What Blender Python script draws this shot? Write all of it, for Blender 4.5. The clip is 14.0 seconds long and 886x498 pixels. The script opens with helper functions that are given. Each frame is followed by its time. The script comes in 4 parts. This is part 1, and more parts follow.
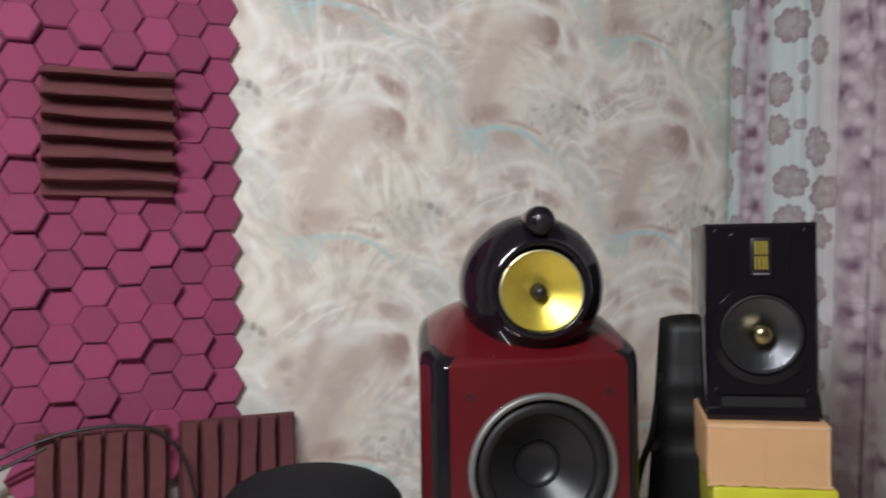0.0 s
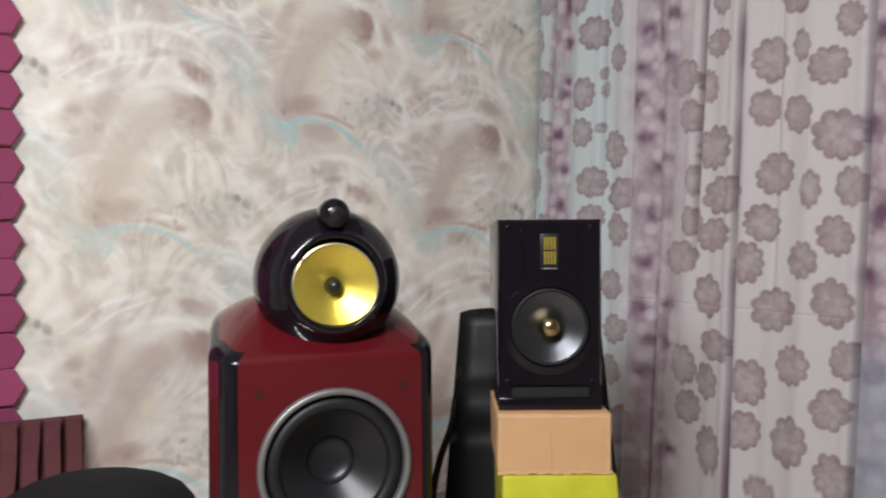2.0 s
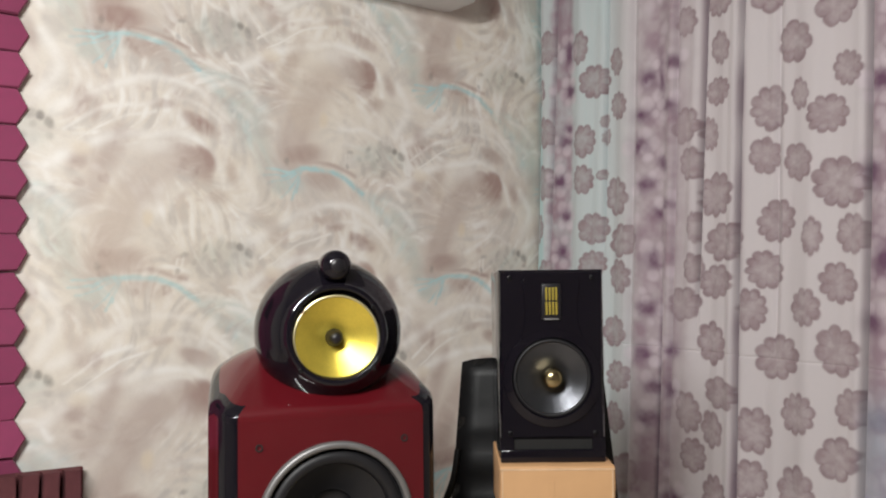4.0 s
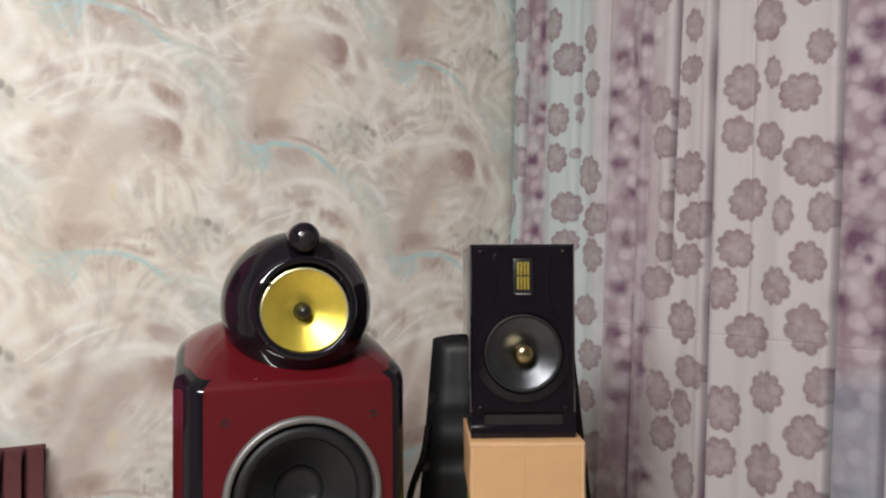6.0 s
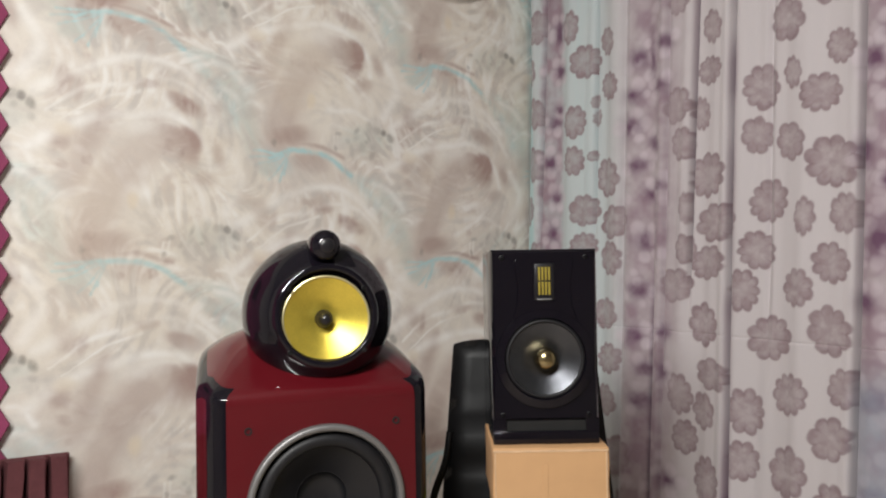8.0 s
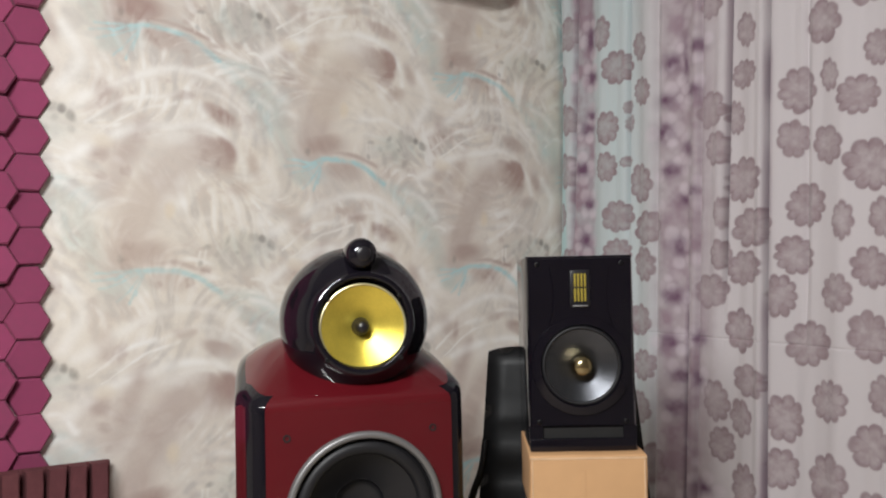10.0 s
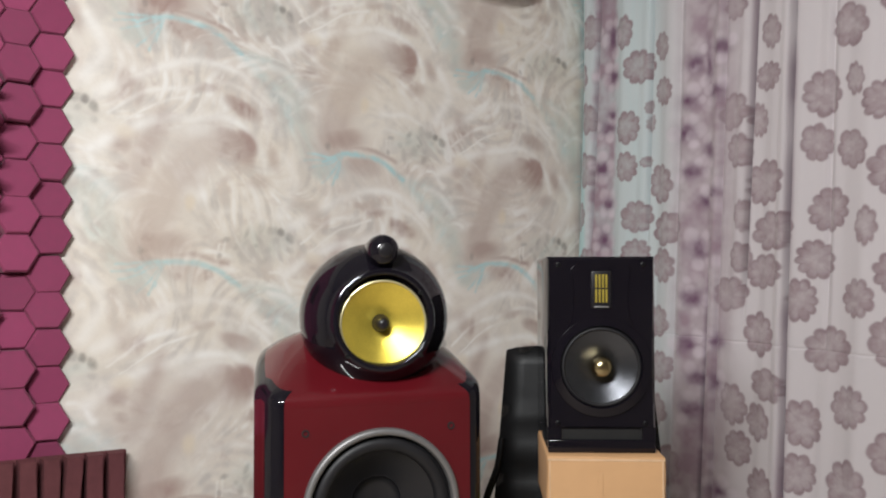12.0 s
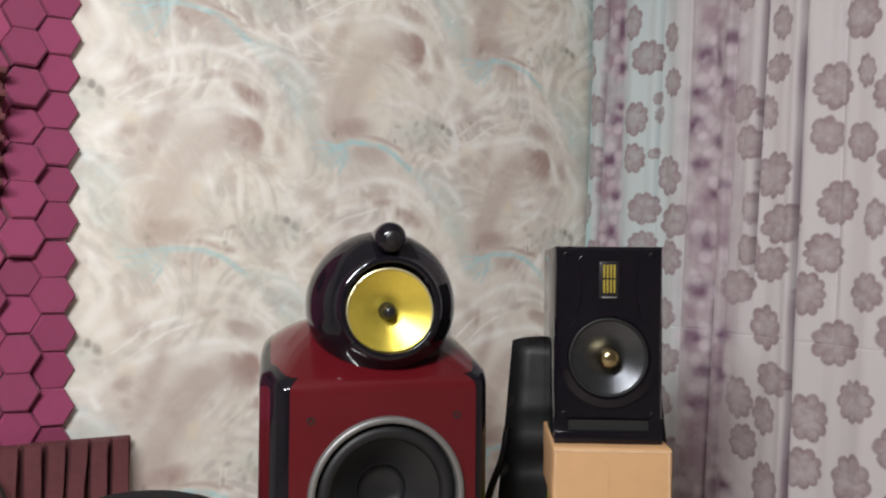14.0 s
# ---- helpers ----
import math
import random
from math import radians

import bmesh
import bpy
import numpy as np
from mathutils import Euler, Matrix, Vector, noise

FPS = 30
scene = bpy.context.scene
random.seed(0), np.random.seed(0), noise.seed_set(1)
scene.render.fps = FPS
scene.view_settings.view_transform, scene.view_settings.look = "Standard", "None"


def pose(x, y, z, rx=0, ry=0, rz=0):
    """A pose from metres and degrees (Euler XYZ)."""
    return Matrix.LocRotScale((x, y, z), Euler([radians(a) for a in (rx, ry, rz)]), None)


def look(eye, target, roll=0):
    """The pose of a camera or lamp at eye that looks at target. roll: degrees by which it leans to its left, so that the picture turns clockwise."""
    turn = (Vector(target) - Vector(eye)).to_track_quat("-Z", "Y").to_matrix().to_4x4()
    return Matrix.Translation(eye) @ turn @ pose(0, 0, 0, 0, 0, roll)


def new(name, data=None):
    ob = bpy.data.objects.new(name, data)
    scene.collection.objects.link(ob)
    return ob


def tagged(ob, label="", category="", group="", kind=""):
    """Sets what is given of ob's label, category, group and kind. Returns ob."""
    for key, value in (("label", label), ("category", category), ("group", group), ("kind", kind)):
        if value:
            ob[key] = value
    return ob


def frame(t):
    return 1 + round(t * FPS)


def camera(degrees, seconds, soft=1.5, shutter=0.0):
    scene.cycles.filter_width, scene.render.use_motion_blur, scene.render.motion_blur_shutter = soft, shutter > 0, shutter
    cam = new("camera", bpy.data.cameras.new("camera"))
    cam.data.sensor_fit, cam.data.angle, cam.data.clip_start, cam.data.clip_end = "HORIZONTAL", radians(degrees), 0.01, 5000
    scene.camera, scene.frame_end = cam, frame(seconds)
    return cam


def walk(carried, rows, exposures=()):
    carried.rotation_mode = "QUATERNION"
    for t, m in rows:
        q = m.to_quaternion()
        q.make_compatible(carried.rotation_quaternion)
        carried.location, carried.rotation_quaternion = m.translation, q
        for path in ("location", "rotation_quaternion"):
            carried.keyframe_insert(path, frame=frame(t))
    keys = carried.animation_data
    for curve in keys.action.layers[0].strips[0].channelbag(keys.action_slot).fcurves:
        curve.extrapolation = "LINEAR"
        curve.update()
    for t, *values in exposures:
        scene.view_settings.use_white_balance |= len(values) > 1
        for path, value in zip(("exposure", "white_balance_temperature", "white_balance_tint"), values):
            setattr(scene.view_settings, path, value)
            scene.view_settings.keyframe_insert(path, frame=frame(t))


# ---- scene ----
cam = camera(54.6, 14.0, soft=2.1, shutter=0.4)
PATH = [
    (0, (-1.07, -2.271, 1.047), (-0.192, -0.474, 1.039), -1.0),
    (0.5, (-1.042, -2.28, 1.053), (-0.048, -0.545, 1.075), -0.5),
    (1, (-1.042, -2.282, 1.06), (-0.029, -0.559, 1.128), 0.3),
    (1.5, (-1.036, -2.283, 1.057), (0.005, -0.576, 1.106), 0.6),
    (2, (-0.999, -2.291, 1.038), (0.206, -0.694, 1.02), -0.4),
    (2.5, (-0.992, -2.301, 1.049), (0.263, -0.745, 1.104), -1.0),
    (3, (-0.996, -2.304, 1.056), (0.232, -0.726, 1.132), -1.3),
    (5.5, (-0.995, -2.28, 1.043), (0.187, -0.669, 1.116), -0.2),
    (6, (-0.979, -2.28, 1.037), (0.268, -0.717, 1.078), -0.3),
    (6.5, (-0.981, -2.281, 1.033), (0.302, -0.746, 1.045), -1.0),
    (7, (-0.986, -2.275, 1.046), (0.255, -0.709, 1.119), -0.7),
    (7.5, (-0.988, -2.278, 1.052), (0.236, -0.698, 1.132), -0.9),
    (8, (-0.984, -2.271, 1.043), (0.235, -0.686, 1.091), -0.9),
    (8.2, (-0.985, -2.27, 1.044), (0.231, -0.684, 1.101), -0.7),
    (10.3, (-0.998, -2.267, 1.043), (0.161, -0.639, 1.106), -1.4),
    (10.5, (-1.0, -2.263, 1.042), (0.161, -0.635, 1.094), -1.5),
    (11, (-1.001, -2.262, 1.044), (0.151, -0.628, 1.096), -1.7),
    (11.5, (-1.005, -2.257, 1.045), (0.137, -0.616, 1.093), -0.9),
    (12, (-1.006, -2.255, 1.048), (0.134, -0.613, 1.104), -0.1),
    (12.5, (-1.005, -2.252, 1.045), (0.14, -0.613, 1.08), 0.3),
    (13, (-1.008, -2.252, 1.044), (0.129, -0.607, 1.074), 0.6),
    (13.5, (-1.008, -2.241, 1.036), (0.11, -0.582, 1.042), 0.4),
    (14, (-1.006, -2.244, 1.042), (0.127, -0.596, 1.079), 0.5),
]
walk(cam, [(t, look(eye, target, roll)) for t, eye, target, roll in PATH],
     exposures=[(0, -0.14, 6130, 10), (0.5, -0.03, 6130, 10), (1.5, 0.05, 6130, 10), (3, 0.08, 6400, 9), (8, 0.05, 6460, 9), (10.5, 0.05, 6250, 9), (14, 0.08, 6250, 9)])

# ---- light ----
world = bpy.data.worlds.new("room_world")
scene.world = world
world.use_nodes = True
world.node_tree.nodes["Background"].inputs[0].default_value = (0.9, 0.93, 1.0, 1)
world.node_tree.nodes["Background"].inputs[1].default_value = 0.05

LAMP_AT = (-1.66, -2.16, 2.10)
lamp_data = bpy.data.lights.new("tube_light", "AREA")
lamp_data.shape, lamp_data.size, lamp_data.size_y = "RECTANGLE", 1.10, 0.06
lamp_data.energy, lamp_data.color = 70.0, (1.0, 0.985, 0.955)
lamp = new("tube_light", lamp_data)
lamp.matrix_world = look(LAMP_AT, (-0.40, -0.45, 0.0), 35)


# ---- materials ----
def mat(name, colour, rough=0.6, metal=0.0, coat=0.0, spread=0.12, scale=30.0, bump=0.0, bump_scale=200.0, spec=0.5, sheen=0.0, random_spread=0.0):
    """A plain surface with variation at two scales, fine relief and a wandering roughness."""
    m = bpy.data.materials.new(name)
    m.use_nodes = True
    nt = m.node_tree
    b = nt.nodes["Principled BSDF"]
    b.inputs["Metallic"].default_value = metal
    b.inputs["Coat Weight"].default_value = coat
    b.inputs["Coat Roughness"].default_value = 0.04
    b.inputs["Specular IOR Level"].default_value = spec
    b.inputs["Sheen Weight"].default_value = sheen
    tc = nt.nodes.new("ShaderNodeTexCoord")
    n1 = nt.nodes.new("ShaderNodeTexNoise")
    n1.inputs["Scale"].default_value, n1.inputs["Detail"].default_value = scale, 6
    n2 = nt.nodes.new("ShaderNodeTexNoise")
    n2.inputs["Scale"].default_value, n2.inputs["Detail"].default_value = scale * 0.12, 3
    nt.links.new(tc.outputs["Object"], n1.inputs["Vector"])
    nt.links.new(tc.outputs["Object"], n2.inputs["Vector"])
    add = nt.nodes.new("ShaderNodeMath")
    nt.links.new(n1.outputs[0], add.inputs[0])
    nt.links.new(n2.outputs[0], add.inputs[1])
    ramp = nt.nodes.new("ShaderNodeMapRange")
    ramp.inputs[1].default_value, ramp.inputs[2].default_value = 0.6, 1.4
    ramp.inputs[3].default_value, ramp.inputs[4].default_value = 1 - spread, 1 + spread
    nt.links.new(add.outputs[0], ramp.inputs[0])
    hsv = nt.nodes.new("ShaderNodeHueSaturation")
    hsv.inputs["Color"].default_value = (*colour, 1)
    if random_spread:
        info = nt.nodes.new("ShaderNodeObjectInfo")
        rr = nt.nodes.new("ShaderNodeMapRange")
        rr.inputs[3].default_value, rr.inputs[4].default_value = 1 - random_spread, 1 + random_spread
        nt.links.new(info.outputs["Random"], rr.inputs[0])
        mul = nt.nodes.new("ShaderNodeMath")
        mul.operation = "MULTIPLY"
        nt.links.new(ramp.outputs[0], mul.inputs[0])
        nt.links.new(rr.outputs[0], mul.inputs[1])
        nt.links.new(mul.outputs[0], hsv.inputs["Value"])
    else:
        nt.links.new(ramp.outputs[0], hsv.inputs["Value"])
    nt.links.new(hsv.outputs[0], b.inputs["Base Color"])
    rg = nt.nodes.new("ShaderNodeMapRange")
    rg.inputs[3].default_value, rg.inputs[4].default_value = rough * 0.85, min(1.0, rough * 1.15)
    nt.links.new(n1.outputs[0], rg.inputs[0])
    nt.links.new(rg.outputs[0], b.inputs["Roughness"])
    if bump:
        n3 = nt.nodes.new("ShaderNodeTexNoise")
        n3.inputs["Scale"].default_value, n3.inputs["Detail"].default_value = bump_scale, 3
        nt.links.new(tc.outputs["Object"], n3.inputs["Vector"])
        bp = nt.nodes.new("ShaderNodeBump")
        bp.inputs["Strength"].default_value, bp.inputs["Distance"].default_value = 1.0, bump
        nt.links.new(n3.outputs[0], bp.inputs["Height"])
        nt.links.new(bp.outputs[0], b.inputs["Normal"])
    return m


def layered(name, base, layers, rough, grain_scale, bump, sheen=0.0, second=()):
    """A printed surface: the inks of the print, held channel by channel in the mesh's two ink layers, one over the other on the base colour."""
    m = bpy.data.materials.new(name)
    m.use_nodes = True
    nt = m.node_tree
    b = nt.nodes["Principled BSDF"]
    b.inputs["Roughness"].default_value = rough
    b.inputs["Sheen Weight"].default_value = sheen
    b.inputs["Specular IOR Level"].default_value = 0.3
    tc = nt.nodes.new("ShaderNodeTexCoord")
    grain = nt.nodes.new("ShaderNodeTexNoise")
    grain.inputs["Scale"].default_value, grain.inputs["Detail"].default_value = grain_scale, 4
    nt.links.new(tc.outputs["Object"], grain.inputs["Vector"])
    current = None
    for attribute, inks in (("ink_a", layers), ("ink_b", second)):
        if not inks:
            continue
        at = nt.nodes.new("ShaderNodeAttribute")
        at.attribute_name = attribute
        sep = nt.nodes.new("ShaderNodeSeparateColor")
        nt.links.new(at.outputs["Color"], sep.inputs[0])
        for k, ink in enumerate(inks):
            mx = nt.nodes.new("ShaderNodeMix")
            mx.data_type = "RGBA"
            if current is None:
                mx.inputs[6].default_value = (*base, 1)
            else:
                nt.links.new(current, mx.inputs[6])
            mx.inputs[7].default_value = (*ink, 1)
            nt.links.new(sep.outputs[k] if k < 3 else at.outputs["Alpha"], mx.inputs[0])
            current = mx.outputs[2]
    hsv = nt.nodes.new("ShaderNodeHueSaturation")
    nt.links.new(current, hsv.inputs["Color"])
    mr = nt.nodes.new("ShaderNodeMapRange")
    mr.inputs[3].default_value, mr.inputs[4].default_value = 0.93, 1.07
    nt.links.new(grain.outputs[0], mr.inputs[0])
    nt.links.new(mr.outputs[0], hsv.inputs["Value"])
    nt.links.new(hsv.outputs[0], b.inputs["Base Color"])
    bp = nt.nodes.new("ShaderNodeBump")
    bp.inputs["Strength"].default_value, bp.inputs["Distance"].default_value = 1.0, bump
    nt.links.new(grain.outputs[0], bp.inputs["Height"])
    nt.links.new(bp.outputs[0], b.inputs["Normal"])
    return m


M_PLASTER = mat("plaster", (0.42, 0.395, 0.365), 0.9, spread=0.05, scale=12, bump=0.0006)
M_CEILING = mat("ceiling_paint", (0.34, 0.335, 0.33), 0.9, spread=0.04, scale=10)
M_FLOOR = mat("floor_laminate", (0.46, 0.39, 0.325), 0.5, spread=0.2, scale=18)
M_PAPER = layered("wallpaper_print", (0.815, 0.755, 0.675),
                  [(0.42, 0.30, 0.265), (0.46, 0.655, 0.665), (0.95, 0.925, 0.885), (0.25, 0.215, 0.195)], 0.62, 420, 0.0004,
                  second=[(0.54, 0.58, 0.53), (0.53, 0.49, 0.465), (0.78, 0.67, 0.52)])
M_CLOTH = layered("curtain_print", (0.635, 0.587, 0.602),
                  [(0.50, 0.70, 0.71), (0.345, 0.25, 0.295), (0.325, 0.245, 0.262), (0.16, 0.082, 0.14)], 0.85, 700, 0.0003, sheen=0.2,
                  second=[(0.70, 0.62, 0.67), (0.22, 0.145, 0.17), (0.34, 0.38, 0.46)])
M_HEX = mat("magenta_foam", (0.250, 0.038, 0.102), 0.8, spread=0.10, scale=60, bump=0.0007, bump_scale=500, random_spread=0.15, sheen=0.1)
M_FOAM = mat("maroon_foam", (0.135, 0.047, 0.052), 0.95, spread=0.15, scale=80, bump=0.001, bump_scale=600, spec=0.2)
M_RED = mat("red_lacquer", (0.088, 0.0045, 0.008), 0.34, coat=1.0, spec=0.15, spread=0.10, scale=9)
M_PIANO = mat("black_gloss", (0.006, 0.005, 0.008), 0.08, spec=0.38,  spread=0.15, scale=20)
M_SATIN = mat("black_satin", (0.011, 0.010, 0.012), 0.30, spread=0.2, scale=60)
M_RUBBER = mat("black_rubber", (0.011, 0.0105, 0.012), 0.5, spec=0.35, spread=0.2, scale=90)
M_CONE = mat("grey_cone", (0.080, 0.083, 0.092), 0.25, spread=0.12, scale=120, metal=0.85, bump=0.0002, bump_scale=900)
M_WOOFER = mat("woofer_cone", (0.011, 0.011, 0.013), 0.34, spread=0.15, scale=80, spec=0.4)
M_RING = mat("grey_ring", (0.22, 0.215, 0.215), 0.45, metal=0.6, spread=0.08, scale=60)
M_YELLOW = mat("yellow_weave", (0.80, 0.63, 0.10), 0.30, metal=0.78, spread=0.10, scale=350, bump=0.0002, bump_scale=1400)
M_RIM = mat("pale_rim", (0.62, 0.56, 0.32), 0.35, metal=0.7, spread=0.05)
M_GOLD = mat("gold_metal", (0.42, 0.345, 0.19), 0.20, metal=1.0, spread=0.05)
M_RIBBON = mat("gold_ribbon", (0.40, 0.31, 0.05), 0.4, metal=0.5, spread=0.2, scale=300)
M_DARK = mat("port_black", (0.008, 0.008, 0.008), 0.9)
M_STEEL = mat("screw_steel", (0.02, 0.02, 0.02), 0.45, metal=0.9)
M_CARD = mat("cardboard", (0.57, 0.325, 0.155), 0.7, spread=0.07, scale=22, bump=0.0003, bump_scale=150)
M_TAPE = mat("packing_tape", (0.58, 0.345, 0.175), 0.18, coat=0.5, spread=0.05)
M_WORN = mat("worn_carton", (0.60, 0.40, 0.24), 0.6, spread=0.2, scale=60)
M_LIME = mat("lime_plastic", (0.52, 0.50, 0.03), 0.35, spread=0.15, scale=25, bump=0.002, bump_scale=30)
M_LEATHER = mat("black_leather", (0.006, 0.006, 0.0065), 0.42, spec=0.18, spread=0.25, scale=70, bump=0.0003, bump_scale=320)
M_FABRIC = mat("black_fabric", (0.011, 0.011, 0.013), 0.8, spec=0.2, spread=0.2, scale=150, bump=0.0005, bump_scale=700)
M_WHITE = mat("white_plastic", (0.74, 0.73, 0.72), 0.35, spread=0.03, scale=10)
M_CABLE = mat("cable_black", (0.012, 0.012, 0.014), 0.45)
M_TUBE = bpy.data.materials.new("lit_tube")
M_TUBE.use_nodes = True
M_TUBE.node_tree.nodes["Principled BSDF"].inputs["Emission Color"].default_value = (1.0, 0.93, 0.84, 1)
M_TUBE.node_tree.nodes["Principled BSDF"].inputs["Emission Strength"].default_value = 6.0


# ---- mesh helpers ----
def part(name, bm, material, parent=None, label="", smooth=True, at=None):
    me = bpy.data.meshes.new(name)
    bmesh.ops.recalc_face_normals(bm, faces=bm.faces[:])
    bm.to_mesh(me)
    bm.free()
    me.materials.append(material)
    if smooth:
        me.polygons.foreach_set("use_smooth", [True] * len(me.polygons))
        me.set_sharp_from_angle(angle=radians(38))
    ob = new(name, me)
    if parent is not None:
        ob.parent = parent
    if at is not None:
        ob.matrix_basis = at
    if label:
        ob["label"] = label
    return ob


def thing(name, m, label, category, group="", kind=""):
    ob = new(name)
    ob.matrix_world = m
    ob.empty_display_size = 0.05
    return tagged(ob, label, category, group, kind)


def box(x0, y0, z0, x1, y1, z1, bevel=0.0, segments=3, bm=None):
    own = bmesh.new()
    bmesh.ops.create_cube(own, size=1, matrix=Matrix.LocRotScale(((x0 + x1) / 2, (y0 + y1) / 2, (z0 + z1) / 2), None, (x1 - x0, y1 - y0, z1 - z0)))
    if bevel:
        bmesh.ops.bevel(own, geom=own.edges[:], offset=bevel, segments=segments, profile=0.5, affect="EDGES")
    if bm is None:
        return own
    me = bpy.data.meshes.new("join")
    own.to_mesh(me)
    own.free()
    bm.from_mesh(me)
    bpy.data.meshes.remove(me)
    return bm


def lathe(profile, n=64, centre=(0, 0, 0), bm=None):
    """Turns (radius, depth) pairs about the y axis; depth runs to +y."""
    bm = bm or bmesh.new()
    cx, cy, cz = centre
    rings = []
    for r, d in profile:
        if r < 1e-5:
            rings.append([bm.verts.new((cx, cy + d, cz))])
        else:
            rings.append([bm.verts.new((cx + r * math.cos(a), cy + d, cz + r * math.sin(a))) for a in (2 * math.pi * k / n for k in range(n))])
    for a, b in zip(rings, rings[1:]):
        for k in range(n):
            q = [a[k % len(a)], a[(k + 1) % len(a)], b[(k + 1) % len(b)], b[k % len(b)]]
            q = list(dict.fromkeys(q))
            if len(q) > 2:
                bm.faces.new(q)
    return bm


def arc(cx, cy, r, a0, a1, n=8):
    """Profile points (radius, depth) along an arc, in degrees."""
    return [(cx + r * math.cos(radians(a0 + (a1 - a0) * k / n)), cy + r * math.sin(radians(a0 + (a1 - a0) * k / n))) for k in range(n + 1)]


def tube(points, radius, n=10):
    bm = bmesh.new()
    pts = [Vector(p) for p in points]
    rings = []
    for i, p in enumerate(pts):
        d = (pts[min(i + 1, len(pts) - 1)] - pts[max(i - 1, 0)]).normalized()
        s = d.cross(Vector((0.31, 0.9, 0.3))).normalized()
        u = s.cross(d)
        rings.append([bm.verts.new(p + radius * (math.cos(2 * math.pi * k / n) * s + math.sin(2 * math.pi * k / n) * u)) for k in range(n)])
    for a, b in zip(rings, rings[1:]):
        for k in range(n):
            bm.faces.new((a[k], a[(k + 1) % n], b[(k + 1) % n], b[k]))
    bm.faces.new(rings[0])
    bm.faces.new(rings[-1])
    return bm


def curve_points(anchors, n=14):
    """A smooth run through the anchors (Catmull-Rom)."""
    P = [Vector(a) for a in anchors]
    P = [2 * P[0] - P[1]] + P + [2 * P[-1] - P[-2]]
    out = []
    for i in range(1, len(P) - 2):
        for k in range(n):
            t = k / n
            a, b, c, d = P[i - 1], P[i], P[i + 1], P[i + 2]
            out.append(0.5 * (2 * b + (c - a) * t + (2 * a - 5 * b + 4 * c - d) * t * t + (3 * b - a - 3 * c + d) * t ** 3))
    return out + [P[-2]]


def sheet(name, X, Y, Z, material, parent=None, inks=()):
    """A fine grid surface from three arrays, with its ink layers."""
    h, w = X.shape
    me = bpy.data.meshes.new(name)
    nv, nf = h * w, (h - 1) * (w - 1)
    me.vertices.add(nv)
    me.vertices.foreach_set("co", np.stack([X, Y, Z], -1).astype(np.float32).ravel())
    idx = np.arange(nv).reshape(h, w)
    quads = np.stack([idx[:-1, :-1], idx[:-1, 1:], idx[1:, 1:], idx[1:, :-1]], -1).reshape(-1)
    me.loops.add(nf * 4)
    me.loops.foreach_set("vertex_index", quads.astype(np.int32))
    me.polygons.add(nf)
    me.polygons.foreach_set("loop_start", np.arange(0, nf * 4, 4, dtype=np.int32))
    me.polygons.foreach_set("use_smooth", np.ones(nf, dtype=bool))
    for key, ink in inks:
        at = me.attributes.new(key, "FLOAT_COLOR", "POINT")
        at.data.foreach_set("color", np.clip(np.stack(ink, -1), 0, 1).astype(np.float32).ravel())
    me.update(calc_edges=True)
    me.validate()
    me.materials.append(material)
    ob = new(name, me)
    if parent is not None:
        ob.parent = parent
    return ob


# ---- print patterns ----
rng = np.random.default_rng(7)
LATTICE = rng.random((256, 256))


def value_noise(x, y):
    xi, yi = np.floor(x).astype(int), np.floor(y).astype(int)
    fx, fy = x - xi, y - yi
    fx, fy = fx * fx * (3 - 2 * fx), fy * fy * (3 - 2 * fy)
    g = lambda a, b: LATTICE[a % 256, b % 256]
    return (g(xi, yi) * (1 - fx) + g(xi + 1, yi) * fx) * (1 - fy) + (g(xi, yi + 1) * (1 - fx) + g(xi + 1, yi + 1) * fx) * fy


def fbm(x, y, octaves=4):
    out, amp, total = 0, 1.0, 0
    for k in range(octaves):
        out, total = out + amp * value_noise(x * 2 ** k + 17 * k, y * 2 ** k + 31 * k), total + amp
        amp *= 0.55
    return out / total


def blob(x, z, cx, cz, rx, rz, turn=0.0, edge=1.6):
    c, s = math.cos(radians(turn)), math.sin(radians(turn))
    u, v = ((x - cx) * c + (z - cz) * s) / rx, (-(x - cx) * s + (z - cz) * c) / rz
    return np.exp(-np.power(u * u + v * v, edge))


def stroke(x, z, pts, w0, w1):
    """A brush stroke along a polyline, its half width going from w0 to w1."""
    pts = [(p.x, p.y) for p in curve_points([(a, b, 0) for a, b in pts], 6)]
    out = np.zeros_like(x)
    n = len(pts) - 1
    for i in range(n):
        (ax, az), (bx, bz) = pts[i], pts[i + 1]
        dx, dz = bx - ax, bz - az
        t = np.clip(((x - ax) * dx + (z - az) * dz) / (dx * dx + dz * dz), 0, 1)
        d2 = (x - ax - t * dx) ** 2 + (z - az - t * dz) ** 2
        w = w0 + (w1 - w0) * (i + t) / n
        out = np.maximum(out, np.exp(-d2 / (w * w)))
    return out


ROLL, DROP = 1.06, 0.64


